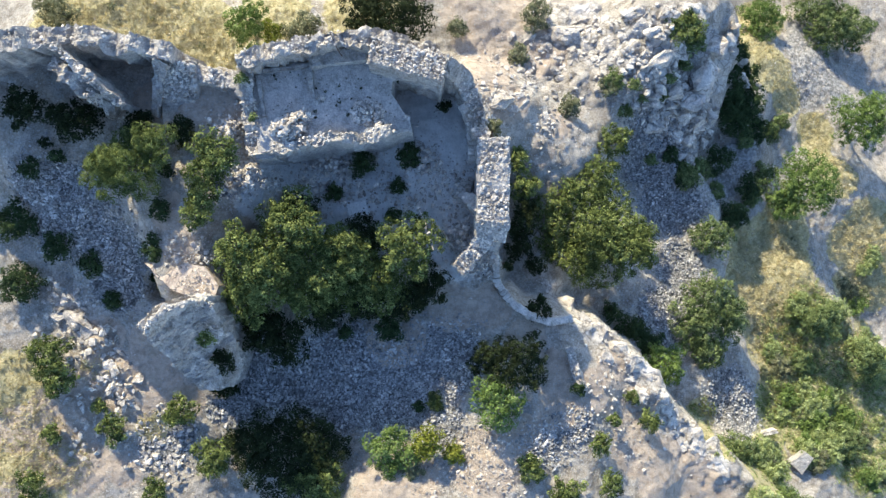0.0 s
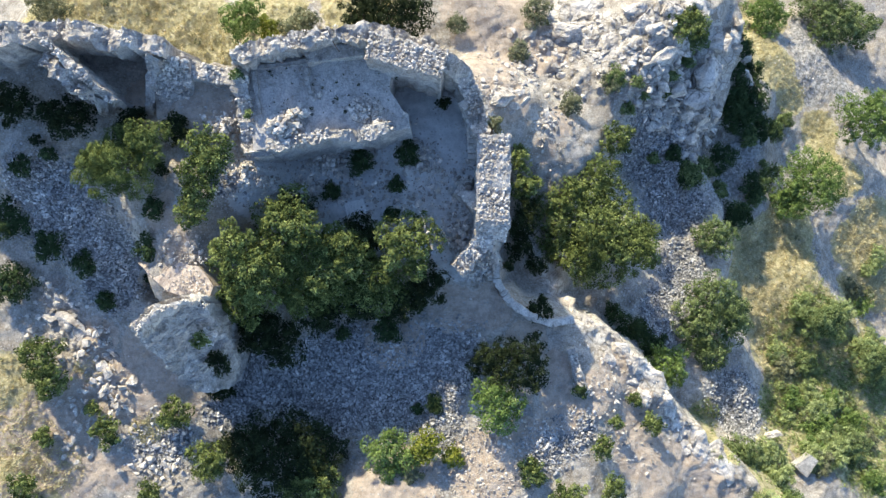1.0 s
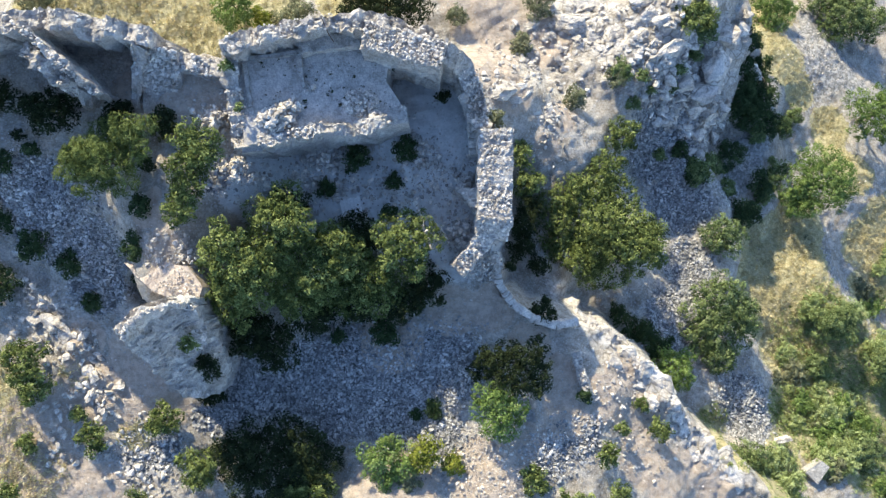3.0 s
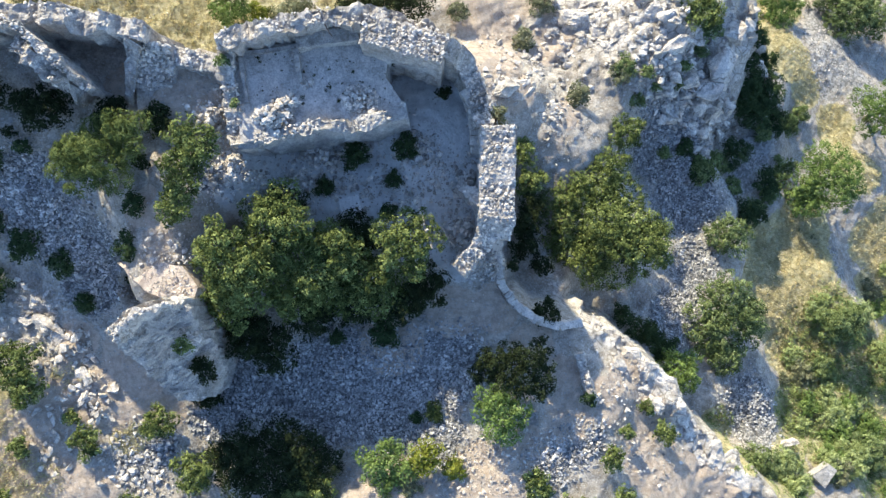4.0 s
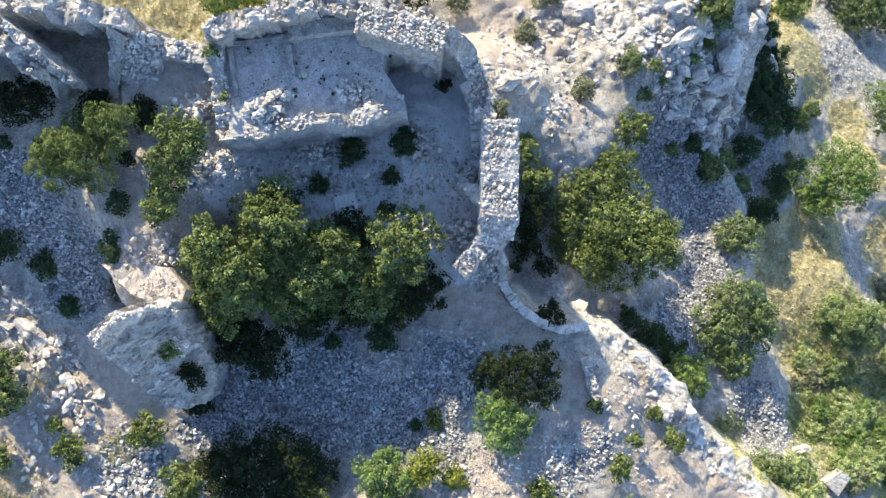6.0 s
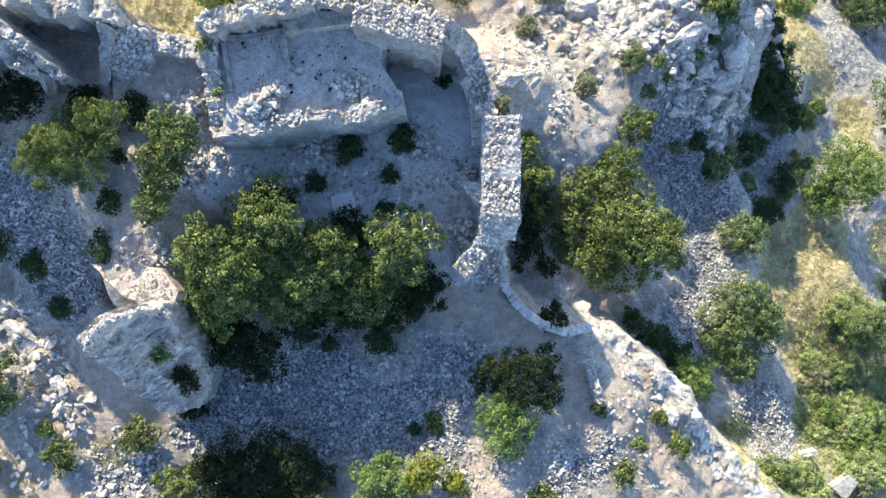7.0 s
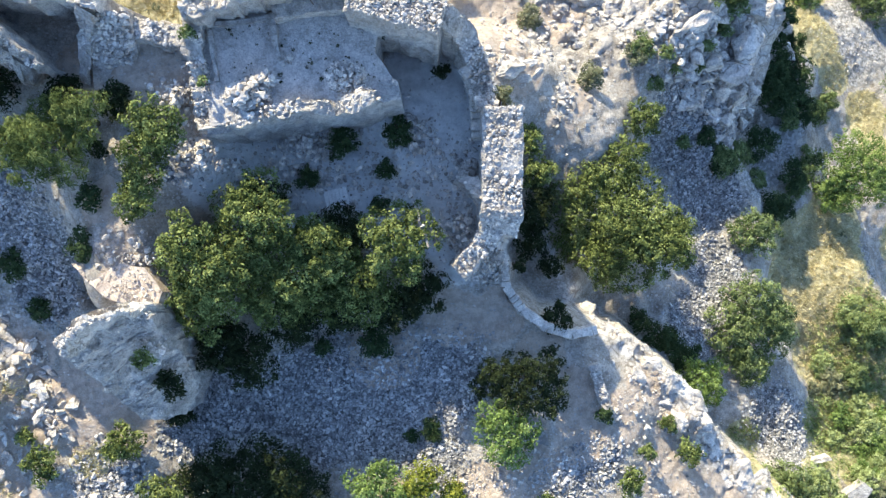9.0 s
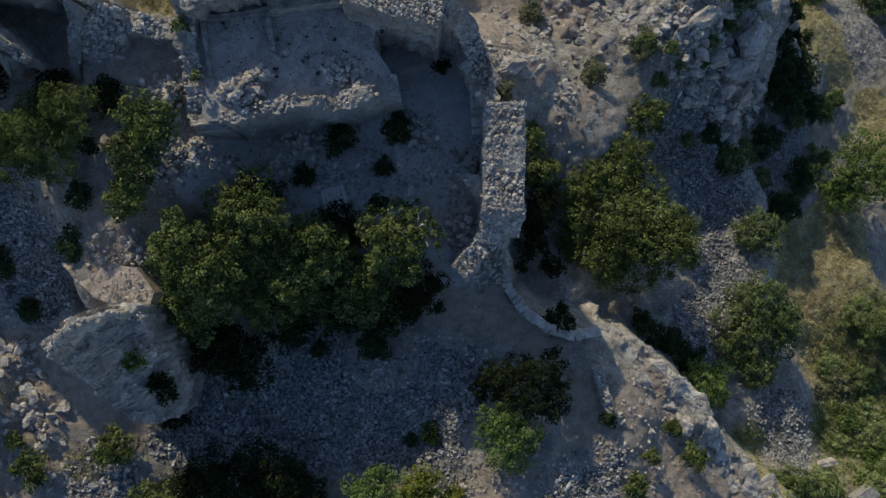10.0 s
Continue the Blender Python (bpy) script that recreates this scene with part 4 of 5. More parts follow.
for k, (x, y, s) in enumerate([(5.60, 13.87, 0.62), (7.98, 14.01, 1.09), (9.86, 13.32, 0.89), (10.94, 13.35, 0.81), (12.79, 14.25, 0.73), (13.53, 13.89, 0.66), (11.72, 13.78, 0.54), (11.39, 12.27, 0.47), (7.66, 12.51, 0.48), (3.33, 8.77, 0.80), (4.14, 8.54, 0.56), (2.41, 9.52, 0.31), (5.67, 11.11, 0.47), (7.77, 11.23, 0.41),
                               (8.87, 14.41, 0.48), (6.77, 13.31, 0.41), (10.28, 12.36, 0.34), (9.32, 15.6, 1.3), (12.2, 15.2, 0.9), (16.0, 15.2, 1.0), (14.6, 15.0, 0.8), (-8.04, 14.57, 1.44)]):
    rock("limestone_rock", x, y, ground_z(x, y) - 0.05 * s, s * r.uniform(1.1, 1.35), s * r.uniform(0.7, 0.9), s * 0.55, k + 40, "weathered white limestone rock on the ridge", r.uniform(-25, 25), 3, points=14, worn=0.7)
for k in range(80):
    cx, cy, rad = r.choice([(9.32, 13.9, 2.2), (12.3, 13.6, 1.9), (7.3, 12.4, 1.9), (15.4, 14.2, 1.6), (10.8, 12.4, 1.5), (5.4, 11.4, 1.5), (4.0, 9.2, 1.2), (6.6, 8.0, 0.9)])
    a, d = r.uniform(0, 6.283), math.sqrt(r.random())
    x, y, s = cx + rad * d * math.cos(a), cy + rad * d * math.sin(a), r.uniform(0.14, 0.42)
    rock("limestone_rock", x, y, ground_z(x, y), s * r.uniform(1.1, 1.7), s * r.uniform(0.65, 0.95), s * r.uniform(0.3, 0.5), k + 80, "weathered white limestone rock on the ridge", r.uniform(-40, 40), 2, points=12, worn=0.6)
LOW_ROCK = "pale limestone boulder on the lower slope"
for k, (x, y, s) in enumerate([(-20.91, -4.03, 0.82), (-20.38, -4.68, 0.70), (-21.92, -3.73, 0.52), (-22.26, -1.68, 0.29), (-21.76, -1.97, 0.29), (-22.02, -2.56, 0.26), (-21.47, -3.00, 0.26), (-19.28, -4.61, 0.41), (-19.78, -5.17, 0.35), (-18.96, -5.22, 0.29), (-18.61, -5.83, 0.35), (-19.14, -6.55, 0.47), (-18.63, -6.96, 0.41),
                               (-19.41, -6.10, 0.26), (-18.86, -7.73, 0.35), (-18.58, -8.32, 0.26), (-18.26, -8.75, 0.29), (-20.70, -8.72, 0.23), (-20.77, -8.27, 0.20), (-17.49, -7.48, 0.47), (-20.02, -5.73, 0.29), (-21.19, -5.37, 0.35)]):
    rock("boulder", x, y, ground_z(x, y) + 0.12, s * r.uniform(0.95, 1.25), s * r.uniform(0.7, 0.95), s * r.uniform(0.4, 0.55), k + 140, "large white limestone boulder on the lower slope" if s > 0.6 else LOW_ROCK, r.uniform(0, 180), 3 if s > 0.4 else 2, points=11, worn=0.4)
for k, (cx, cy) in enumerate([(-21.99, -2.05), (-21.58, -3.08), (-19.30, -4.74), (-18.85, -4.93), (-18.89, -5.6), (-19.05, -6.3), (-18.89, -7.11), (-18.8, -7.72), (-18.53, -8.5), (-18.2, -9.0), (-20.67, -8.75), (-20.48, -9.82), (-20.38, -10.95), (-17.83, -10.77), (-15.78, -12.29), (-15.78, -13.34), (-16.6, -12.8), (-15.3, -11.4)]):
    for j in range(6):
        x, y, s = cx + r.gauss(0, 0.35), cy + r.gauss(0, 0.35), r.uniform(0.10, 0.30)
        rock("boulder", x, y, ground_z(x, y) + 0.15 * s, s * r.uniform(1.0, 1.5), s * r.uniform(0.6, 0.95), s * r.uniform(0.45, 0.7), k * 6 + j + 200, LOW_ROCK, r.uniform(0, 180), 1, points=10, worn=0.4)
ruin_wall("path_wall", [(7.25, -5.57, -3.15), (7.46, -6.50, -3.2), (7.76, -7.53, -3.3), (8.48, -8.44, -3.6)], 0.42, -4.4, "low ruined wall beside the cliff path", stones=60, fill=60, seed=33, ragged=0.12, rough=0.08, size=(0.06, 0.15))
ruin_wall("crag_rim", [(-13.87, -3.96, 4.40), (-13.60, -3.44, 4.80), (-13.18, -3.06, 5.00), (-12.65, -2.74, 4.90), (-11.92, -2.40, 4.50), (-11.58, -2.48, 3.80)], 0.24, 2.4, "jagged pale masonry rim of the crag", stones=90, seed=31, ragged=0.22, rough=0.12, size=(0.05, 0.16), mat=limestone)


# ---- trees and shrubs ----
def foliage(rng, lobes, per_m2, leaf, slim=0.6):
    """Leaf quads over the lobes (x, y, z, rx, rz): mostly at the skin, some inside; and one tone for each lobe."""
    vs, tones = [], []
    for x, y, z, rx, rz in lobes:
        n = int(per_m2 * rx * rx * 6)
        d = rng.normal(size=(n, 3))
        d /= np.linalg.norm(d, axis=1)[:, None]
        d[:, 2] = np.where(d[:, 2] < -0.3, -d[:, 2], d[:, 2])
        rad = rng.uniform(0.55, 1.0, n) ** 0.5
        rad *= 1 + 0.22 * np.sin(d[:, 0] * 7 + x * 3) * np.sin(d[:, 1] * 6 + y * 3) + 0.12 * np.sin(d[:, 0] * 15 + d[:, 1] * 13 + z)
        c = d * rad[:, None] * (rx, rx, rz) + (x, y, z)
        nrm = d + rng.normal(scale=0.40, size=(n, 3)) + (0, 0, 0.2)
        nrm /= np.linalg.norm(nrm, axis=1)[:, None]
        t = np.cross(nrm, rng.normal(size=(n, 3)))
        t /= np.linalg.norm(t, axis=1)[:, None] + 1e-9
        b = np.cross(nrm, t)
        s = leaf * rng.uniform(0.6, 1.4, n)[:, None]
        vs.append(np.stack((c - t * s, c - b * s * slim + nrm * s * 0.15, c + t * s, c + b * s * slim + nrm * s * 0.15), 1))
        tones.append(np.full(4 * n, rng.uniform()))
    v = np.concatenate(vs).reshape(-1, 3)
    return v, np.arange(len(v)).reshape(-1, 4), np.concatenate(tones)


def leaf_mesh(name, v, f, tone, mat):
    me = mesh_of(name, v, f, mat)
    me.attributes.new("tone", "FLOAT", "POINT").data.foreach_set("value", np.asarray(tone, np.float32))
    return me


def limb(rng, p, q, r0, r1, sides=7, bend=0.05):
    p, q = np.array(p, float), np.array(q, float)
    rows = []
    for f in np.linspace(0, 1, 6):
        c = p + (q - p) * f + (rng.normal(scale=bend, size=3) * np.linalg.norm(q - p) if 0 < f < 1 else 0)
        rad = r0 + (r1 - r0) * f
        a = np.linspace(0, 2 * np.pi, sides, endpoint=False)
        rows.append(np.column_stack((c[0] + rad * np.cos(a), c[1] + rad * np.sin(a), np.full(sides, c[2]))))
    v = np.concatenate(rows)
    f = [(k * sides + j, k * sides + (j + 1) % sides, (k + 1) * sides + (j + 1) % sides, (k + 1) * sides + j) for k in range(5) for j in range(sides)]
    return v, np.array(f)


count = [0]


def plant(name, x, y, radius, top, kind, label, leaf=0.051, category="tree", base=None, slim=0.6):
    count[0] += 1
    rng = np.random.RandomState(count[0] * 13 + 5)
    radius *= 1.12
    if base is None:
        base = ground_z(x, y)
    tall = max(top - base, 0.5 * radius, 0.25)
    root = tagged(new(name), label, category, "trees of the castle hill" if category == "tree" else "shrubs of the castle hill")
    root.matrix_world = pose(x, y, base - 0.05)
    lobes = []
    n = int(np.clip(5 + radius * 4, 5, 16))
    crown = min(tall * 0.85, radius * 1.3)
    mid = tall - crown * 0.5
    lobes.append((0, 0, mid - 0.06 * crown, radius * 0.60, crown * 0.46))
    for k in range(n):
        a, d = k * 2.4 + rng.uniform(-0.4, 0.4), radius * math.sqrt((k + 0.6) / n) * 0.78
        rr = radius * rng.uniform(0.24, 0.42)
        zz = mid + crown * 0.30 * (1 - (d / radius) ** 2) * rng.uniform(0.2, 1.5) - crown * 0.24 * (d / radius)
        lobes.append((d * math.cos(a), d * math.sin(a), zz, rr, min(rr * 0.85, crown * 0.45)))
    # sprays of leaves on the skin of the lobes, and a thinner filling behind them
    sprays = []
    for lx, ly, lz, lr, lh in lobes:
        for _ in range(int(7 + 25 * lr * lr)):
            d = rng.normal(size=3)
            d /= np.linalg.norm(d)
            d[2] = abs(d[2]) if d[2] < -0.25 else d[2]
            w = rng.uniform(0.82, 1.08)
            cr = min(rng.uniform(0.12, 0.26), 0.5 * lr + 0.03)
            sprays.append((lx + d[0] * lr * w, ly + d[1] * lr * w, lz + d[2] * lh * w, cr, cr * 0.75))
    v, f, tone = foliage(rng, lobes, 30, leaf * 1.35, slim)
    v2, f2, tone2 = foliage(rng, sprays, 128, leaf * 1.12, slim)
    v, f, tone = np.concatenate((v, v2)), np.concatenate((f, f2 + len(v))), np.concatenate((tone, tone2))
    v[:, 2] = np.maximum(v[:, 2], 0.02)
    part("crown", leaf_mesh("crown", v, f, tone, LEAF[kind]), root)
    tr = 0.04 + 0.035 * tall
    spans = [((0, 0, -0.1), (0, 0, mid), tr, tr * 0.5)]
    for k in range(5 if radius > 0.9 else 3):
        lx, ly, lz, *_ = lobes[1 + (k * 3) % n]
        spans.append(((0, 0, mid * rng.uniform(0.35, 0.75)), (lx, ly, lz), tr * 0.45, tr * 0.12))
    for k, (p, q, r0, r1) in enumerate(spans):
        v, f = limb(rng, p, q, r0, r1)
        part("branch" if k else "trunk", mesh_of("branch" if k else "trunk", v, f, bark, True), root)
    return root


OAK = "dense evergreen oak with small olive-green leaves"
for x, y, s, z in [(-9.94, -1.10, 1.63, 2.00), (-10.50, 0.25, 1.06, 2.20), (-8.09, 1.03, 1.88, 1.50), (-6.54, -0.70, 2.19, 0.60), (-5.38, 0.03, 1.40, 0.50), (-1.73, 0.18, 1.64, 0.90), (-3.88, -1.48, 1.57, -0.80), (-5.58, -2.30, 1.35, -1.40), (-2.87, -2.30, 1.30, -1.60), (-7.35, -2.73, 1.20, -1.20), (-8.82, -1.57, 1.74, 0.80), (-10.88, -2.62, 1.42, 0.20),
                   (-11.42, 4.85, 1.18, 2.60), (-11.85, 3.66, 1.10, 2.20), (-12.47, 2.16, 0.95, 1.60)]:
    plant("oak_tree", x, y, s, z, "olive", OAK)
for x, y, s, z in [(-15.90, 4.15, 1.80, 2.80), (-16.9, 4.3, 1.1, 2.2), (-14.48, 5.20, 1.10, 2.70)]:
    plant("pine_tree", x, y, s, z, "pine", "bushy green pine with fine feathery needles", leaf=0.085, slim=0.2)
for x, y, s, z in [(10.61, 1.06, 2.75, -6.00), (7.93, 2.49, 1.83, -7.00), (8.99, -0.32, 1.76, -7.00), (11.93, 0.38, 1.66, -6.20), (9.78, 4.64, 1.49, -7.40), (10.98, 6.85, 1.08, -8.00), (7.39, 0.39, 1.36, -8.00), (5.03, 3.83, 0.90, -6.20), (4.69, 5.55, 0.76, -6.20)]:
    plant("oak_tree", x, y, s, z, "olive", OAK)
# trees mostly in shadow; their shade is also painted, by near-black leaves
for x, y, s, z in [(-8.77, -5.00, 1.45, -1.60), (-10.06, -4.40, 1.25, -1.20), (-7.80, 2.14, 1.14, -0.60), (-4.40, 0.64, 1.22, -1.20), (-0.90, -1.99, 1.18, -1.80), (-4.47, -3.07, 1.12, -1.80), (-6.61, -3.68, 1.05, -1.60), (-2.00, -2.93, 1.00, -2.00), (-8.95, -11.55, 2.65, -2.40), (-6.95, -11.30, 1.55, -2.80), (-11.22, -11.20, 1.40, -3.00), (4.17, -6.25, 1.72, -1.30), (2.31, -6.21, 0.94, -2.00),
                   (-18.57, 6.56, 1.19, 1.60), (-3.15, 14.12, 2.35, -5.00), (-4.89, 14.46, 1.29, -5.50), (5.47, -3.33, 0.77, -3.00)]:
    plant("shady_tree", x, y, s, z, "dark", "dense evergreen tree with leaves darkened for shade")
for x, y, s, z in [(27.06, 4.50, 2.45, -14.40), (25.87, 3.75, 1.35, -16.00), (32.63, 10.01, 2.34, -16.60), (25.65, 18.56, 1.85, -19.50), (2.94, -8.40, 1.53, -1.30), (-12.15, 14.11, 1.37, -6.00), (-2.97, -11.34, 1.52, -2.50), (14.52, -7.48, 1.39, -9.00)]:
    plant("leafy_tree", x, y, s, z, "fresh", "bright green leafy tree")
for x, y, s, z in [(18.91, 0.90, 1.42, -12.40), (18.12, -3.53, 1.90, -10.60), (19.72, -4.70, 1.61, -11.00), (17.23, -5.49, 1.38, -11.20), (18.34, -7.08, 1.24, -11.60), (32.09, 18.34, 2.03, -20.80), (34.03, 18.12, 1.59, -20.80), (31.0, 20.0, 2.0, -21.0)]:
    plant("oak_tree", x, y, s, z, "sage", OAK)
SHRUB = "low rounded green shrub on stony ground"
# court shrubs take the shade-darkened leaf
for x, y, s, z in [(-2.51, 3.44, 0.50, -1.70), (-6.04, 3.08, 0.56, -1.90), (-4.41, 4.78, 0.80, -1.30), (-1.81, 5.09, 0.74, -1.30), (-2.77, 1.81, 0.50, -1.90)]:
    plant("court_shrub", x, y, s * 0.92, z, "court", "low green shrub in the castle court with leaves darkened for shade", category="shrub")
# the same low shrubs as further down, in the shade-darkened leaf colour
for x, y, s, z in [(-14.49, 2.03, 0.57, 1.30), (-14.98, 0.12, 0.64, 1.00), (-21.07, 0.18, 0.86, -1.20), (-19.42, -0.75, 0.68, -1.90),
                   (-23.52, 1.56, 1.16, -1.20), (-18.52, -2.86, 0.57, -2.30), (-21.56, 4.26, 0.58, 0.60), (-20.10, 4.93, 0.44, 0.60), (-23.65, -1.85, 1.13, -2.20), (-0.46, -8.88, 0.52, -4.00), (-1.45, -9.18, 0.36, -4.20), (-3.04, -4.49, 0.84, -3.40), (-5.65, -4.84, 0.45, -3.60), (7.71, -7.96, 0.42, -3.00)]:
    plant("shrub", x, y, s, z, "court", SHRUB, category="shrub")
for x, y, s, z in [(-21.95, -5.9, 1.2, -1.6), (-21.6, -7.3, 0.95, -1.9), (-22.08, -10.39, 0.57, -2.50), (-18.75, -10.15, 0.83, -2.80), (-19.64, -8.86, 0.42, -3.00), (-15.09, -9.20, 0.95, -2.80), (-13.02, -11.90, 1.15, -2.80), (-22.79, -13.07, 0.87, -1.80),
                   (-16.44, -13.79, 0.77, -3.00), (-7.34, -13.30, 1.63, -2.20), (8.99, -11.16, 0.67, -3.00), (9.82, -9.82, 0.42, -3.40), (9.67, -13.53, 0.77, -3.20), (6.87, -13.91, 1.02, -2.80), (4.99, -12.51, 0.80, -3.00), (12.27, -10.22, 0.60, -4.40), (11.17, -8.77, 0.43, -4.60), (15.60, 14.15, 1.16, -8.40)]:
    plant("shrub", x, y, s, z, "olive", SHRUB, category="shrub")
for x, y, s, z in [(-0.91, -10.97, 0.94, -2.30), (-10.81, 13.91, 0.71, -7.60), (0.52, -11.76, 0.65, -3.40)]:
    plant("yellow_shrub", x, y, s, z, "yellow", "yellow-green flowering shrub on stony ground", category="shrub")
for x, y, s, z in [(-8.82, 14.03, 1.13, -7.40), (-24.15, 14.82, 1.39, -6.60), (0.94, 14.09, 0.65, -8.20), (4.98, 12.55, 0.73, -8.90), (6.09, 15.36, 1.03, -9.00), (10.74, 10.56, 0.73, -8.50), (8.15, 9.03, 0.71, -7.20), (2.68, 6.37, 0.47, 0.20), (-1.74, -12.50, 0.71, -3.20)]:
    plant("pale_shrub", x, y, s, z, "grey", "pale grey-green dry shrub", category="shrub")
for x, y, s, z in [(27.6, -5.2, 1.55, -13.90), (26.3, -8.4, 0.95, -15.20), (31.46, -8.23, 1.41, -15.00), (19.61, -13.39, 1.34, -9.80), (21.75, -16.27, 1.36, -10.40), (29.16, -14.21, 1.47, -14.20)]:
    plant("shrub", x, y, s, z, "sage", SHRUB, category="shrub")
r = random.Random(12)
for k in range(64):
    cx, cy, rad = r.choice([(29.32, -10.49, 2.53), (26.49, -11.62, 2.08), (24.92, -9.16, 1.67), (32.01, -8.54, 2.15), (23.04, -14.90, 1.77), (20.87, -14.87, 1.72), (27.33, -13.91, 1.64), (31.26, -16.08, 2.07), (27.72, -5.11, 2.15), (34.21, -2.67, 2.26)])
    a, d = r.uniform(0, 6.283), math.sqrt(r.random())
    x, y, s = cx + rad * d * math.cos(a), cy + rad * d * math.sin(a), r.uniform(0.35, 1.15)
    plant("low_bush", x, y, s, ground_z(x, y) + s * r.uniform(0.6, 1.0), r.choice(("moss", "moss", "moss", "fresh", "grey")), "low light green bush on the grassy slope", category="shrub")
# shrubs with shade-darkened leaves, filling out the shadowed strip under the rocks
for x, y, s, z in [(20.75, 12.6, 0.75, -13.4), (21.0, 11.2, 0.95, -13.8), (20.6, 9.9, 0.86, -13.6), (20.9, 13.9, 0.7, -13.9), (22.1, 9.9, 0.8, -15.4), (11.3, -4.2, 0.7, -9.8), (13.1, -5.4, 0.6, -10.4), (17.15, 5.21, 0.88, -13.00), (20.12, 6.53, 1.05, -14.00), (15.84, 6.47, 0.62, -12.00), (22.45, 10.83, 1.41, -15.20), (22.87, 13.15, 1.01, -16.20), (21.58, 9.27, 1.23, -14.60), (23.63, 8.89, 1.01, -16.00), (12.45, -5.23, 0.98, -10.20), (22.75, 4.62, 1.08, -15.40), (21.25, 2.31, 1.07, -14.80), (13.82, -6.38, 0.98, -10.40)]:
    plant("shrub", x, y, s, z, "court", "green shrub below the rocks with leaves darkened for shade", category="shrub")
for x, y, s in [(11.05, 10.93, 0.70), (11.90, 9.04, 0.48), (14.52, 10.23, 0.50), (14.82, 11.20, 0.46), (16.06, 12.29, 0.50), (16.58, 13.61, 0.75), (14.46, 6.17, 0.48), (12.4, 10.6, 0.45), (13.1, 9.9, 0.35)]:
    plant("rock_shrub", x, y, s, ground_z(x, y) + 0.9 * s, "sage", "grey-green shrub growing among the limestone blocks", category="shrub")
for x, y, s in [(17.30, 5.16, 0.85), (18.3, 6.0, 0.6), (19.15, 5.75, 0.70), (20.07, 4.25, 0.74), (22.10, 10.09, 0.80), (25.30, 8.98, 0.85), (26.30, 9.87, 0.70), (24.29, 5.57, 0.95), (21.80, 2.71, 0.75), (23.0, 3.9, 0.8), (22.6, 8.2, 0.7)]:
    plant("slope_shrub", x, y, s, ground_z(x, y) + 0.8 * s, "sage", "grey-green shrub on the stony slope", category="shrub")
# near-black shrubs that deepen the shadow beside walls, crag and ledge
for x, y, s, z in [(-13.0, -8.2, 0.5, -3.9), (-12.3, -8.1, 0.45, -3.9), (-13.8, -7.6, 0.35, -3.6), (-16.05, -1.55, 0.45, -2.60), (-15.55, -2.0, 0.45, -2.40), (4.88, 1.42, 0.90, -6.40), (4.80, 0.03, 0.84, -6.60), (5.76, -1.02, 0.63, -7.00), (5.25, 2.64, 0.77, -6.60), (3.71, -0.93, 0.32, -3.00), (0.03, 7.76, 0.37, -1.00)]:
    plant("shrub", x, y, s, z, "dark", "shrub at the foot of the wall with leaves darkened for shade", category="shrub")
# near-black shrubs; they carry part of the room's deep shade in their colour
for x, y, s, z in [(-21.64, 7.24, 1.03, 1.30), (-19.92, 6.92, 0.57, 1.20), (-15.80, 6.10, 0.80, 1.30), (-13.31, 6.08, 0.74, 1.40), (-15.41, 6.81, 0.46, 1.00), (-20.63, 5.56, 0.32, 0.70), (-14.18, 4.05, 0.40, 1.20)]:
    plant("shrub", x, y, s, z, "dark", "shrub in the roofless castle room with leaves darkened for shade", category="shrub")
for x, y, s, z in [(-9.41, 6.54, 0.22, 2.30), (-9.89, 8.40, 0.28, 2.70)]:
    plant("wall_shrub", x, y, s, z, "sage", "small green shrub growing on the ruined wall", category="shrub", base=z - 0.6)
x, y, s, z = -11.61, -4.35, 0.41, 2.90
plant("shrub", x, y, s, z, "olive", "small green shrub growing on the crag", category="shrub", base=1.9)
# leaf colour darkened for the crag's shaded side
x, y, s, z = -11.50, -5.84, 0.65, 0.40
plant("shrub", x, y, s, z, "dark", "shrub growing on the crag with leaves darkened for shade", category="shrub", base=-0.6)

# ---- dry grass and scrub of the slopes ----
def tufts(name, patches, per_m2, mat, label, blade, seed, spread=1.1):
    r = np.random.RandomState(seed)
    spots = scatter(patches, per_m2, 0.5, 1.0, seed, spread)
    k = 7
    c = np.repeat(spots, k, 0)
    n = len(c)
    a = r.uniform(0, 6.283, n)
    h = blade * c[:, 3] * r.uniform(0.6, 1.3, n)
    out = h * r.uniform(0.25, 0.9, n)
    w = 0.012 + 0.014 * r.uniform(0, 1, n)
    bx, by = c[:, 0] + r.normal(scale=0.07, size=n), c[:, 1] + r.normal(scale=0.07, size=n)
    px, py = -np.sin(a) * w, np.cos(a) * w
    tip = np.column_stack((bx + out * np.cos(a), by + out * np.sin(a), c[:, 2] + h))
    mid = np.column_stack((bx + 0.4 * out * np.cos(a), by + 0.4 * out * np.sin(a), c[:, 2] + 0.6 * h))
    v = np.stack((np.column_stack((bx - px, by - py, c[:, 2] - 0.02)), np.column_stack((bx + px, by + py, c[:, 2] - 0.02)), mid + np.column_stack((px, py, 0 * w)), tip), 1).reshape(-1, 3)
    f = np.arange(len(v)).reshape(-1, 4)
    return tagged(new(name, leaf_mesh(name, v, f, np.repeat(r.uniform(0, 1, len(spots)), 4 * k), mat)), label, "grass", kind="stuff")


tufts("dry_grass", GRASS + TERRACE + GREEN[:4], 24, straw, "tufts of dry straw-coloured grass on the slope", 0.20, 31)
tufts("green_grass", GREEN, 22, LEAF["moss"], "tufts of grey-green grass on the slope", 0.34, 32)


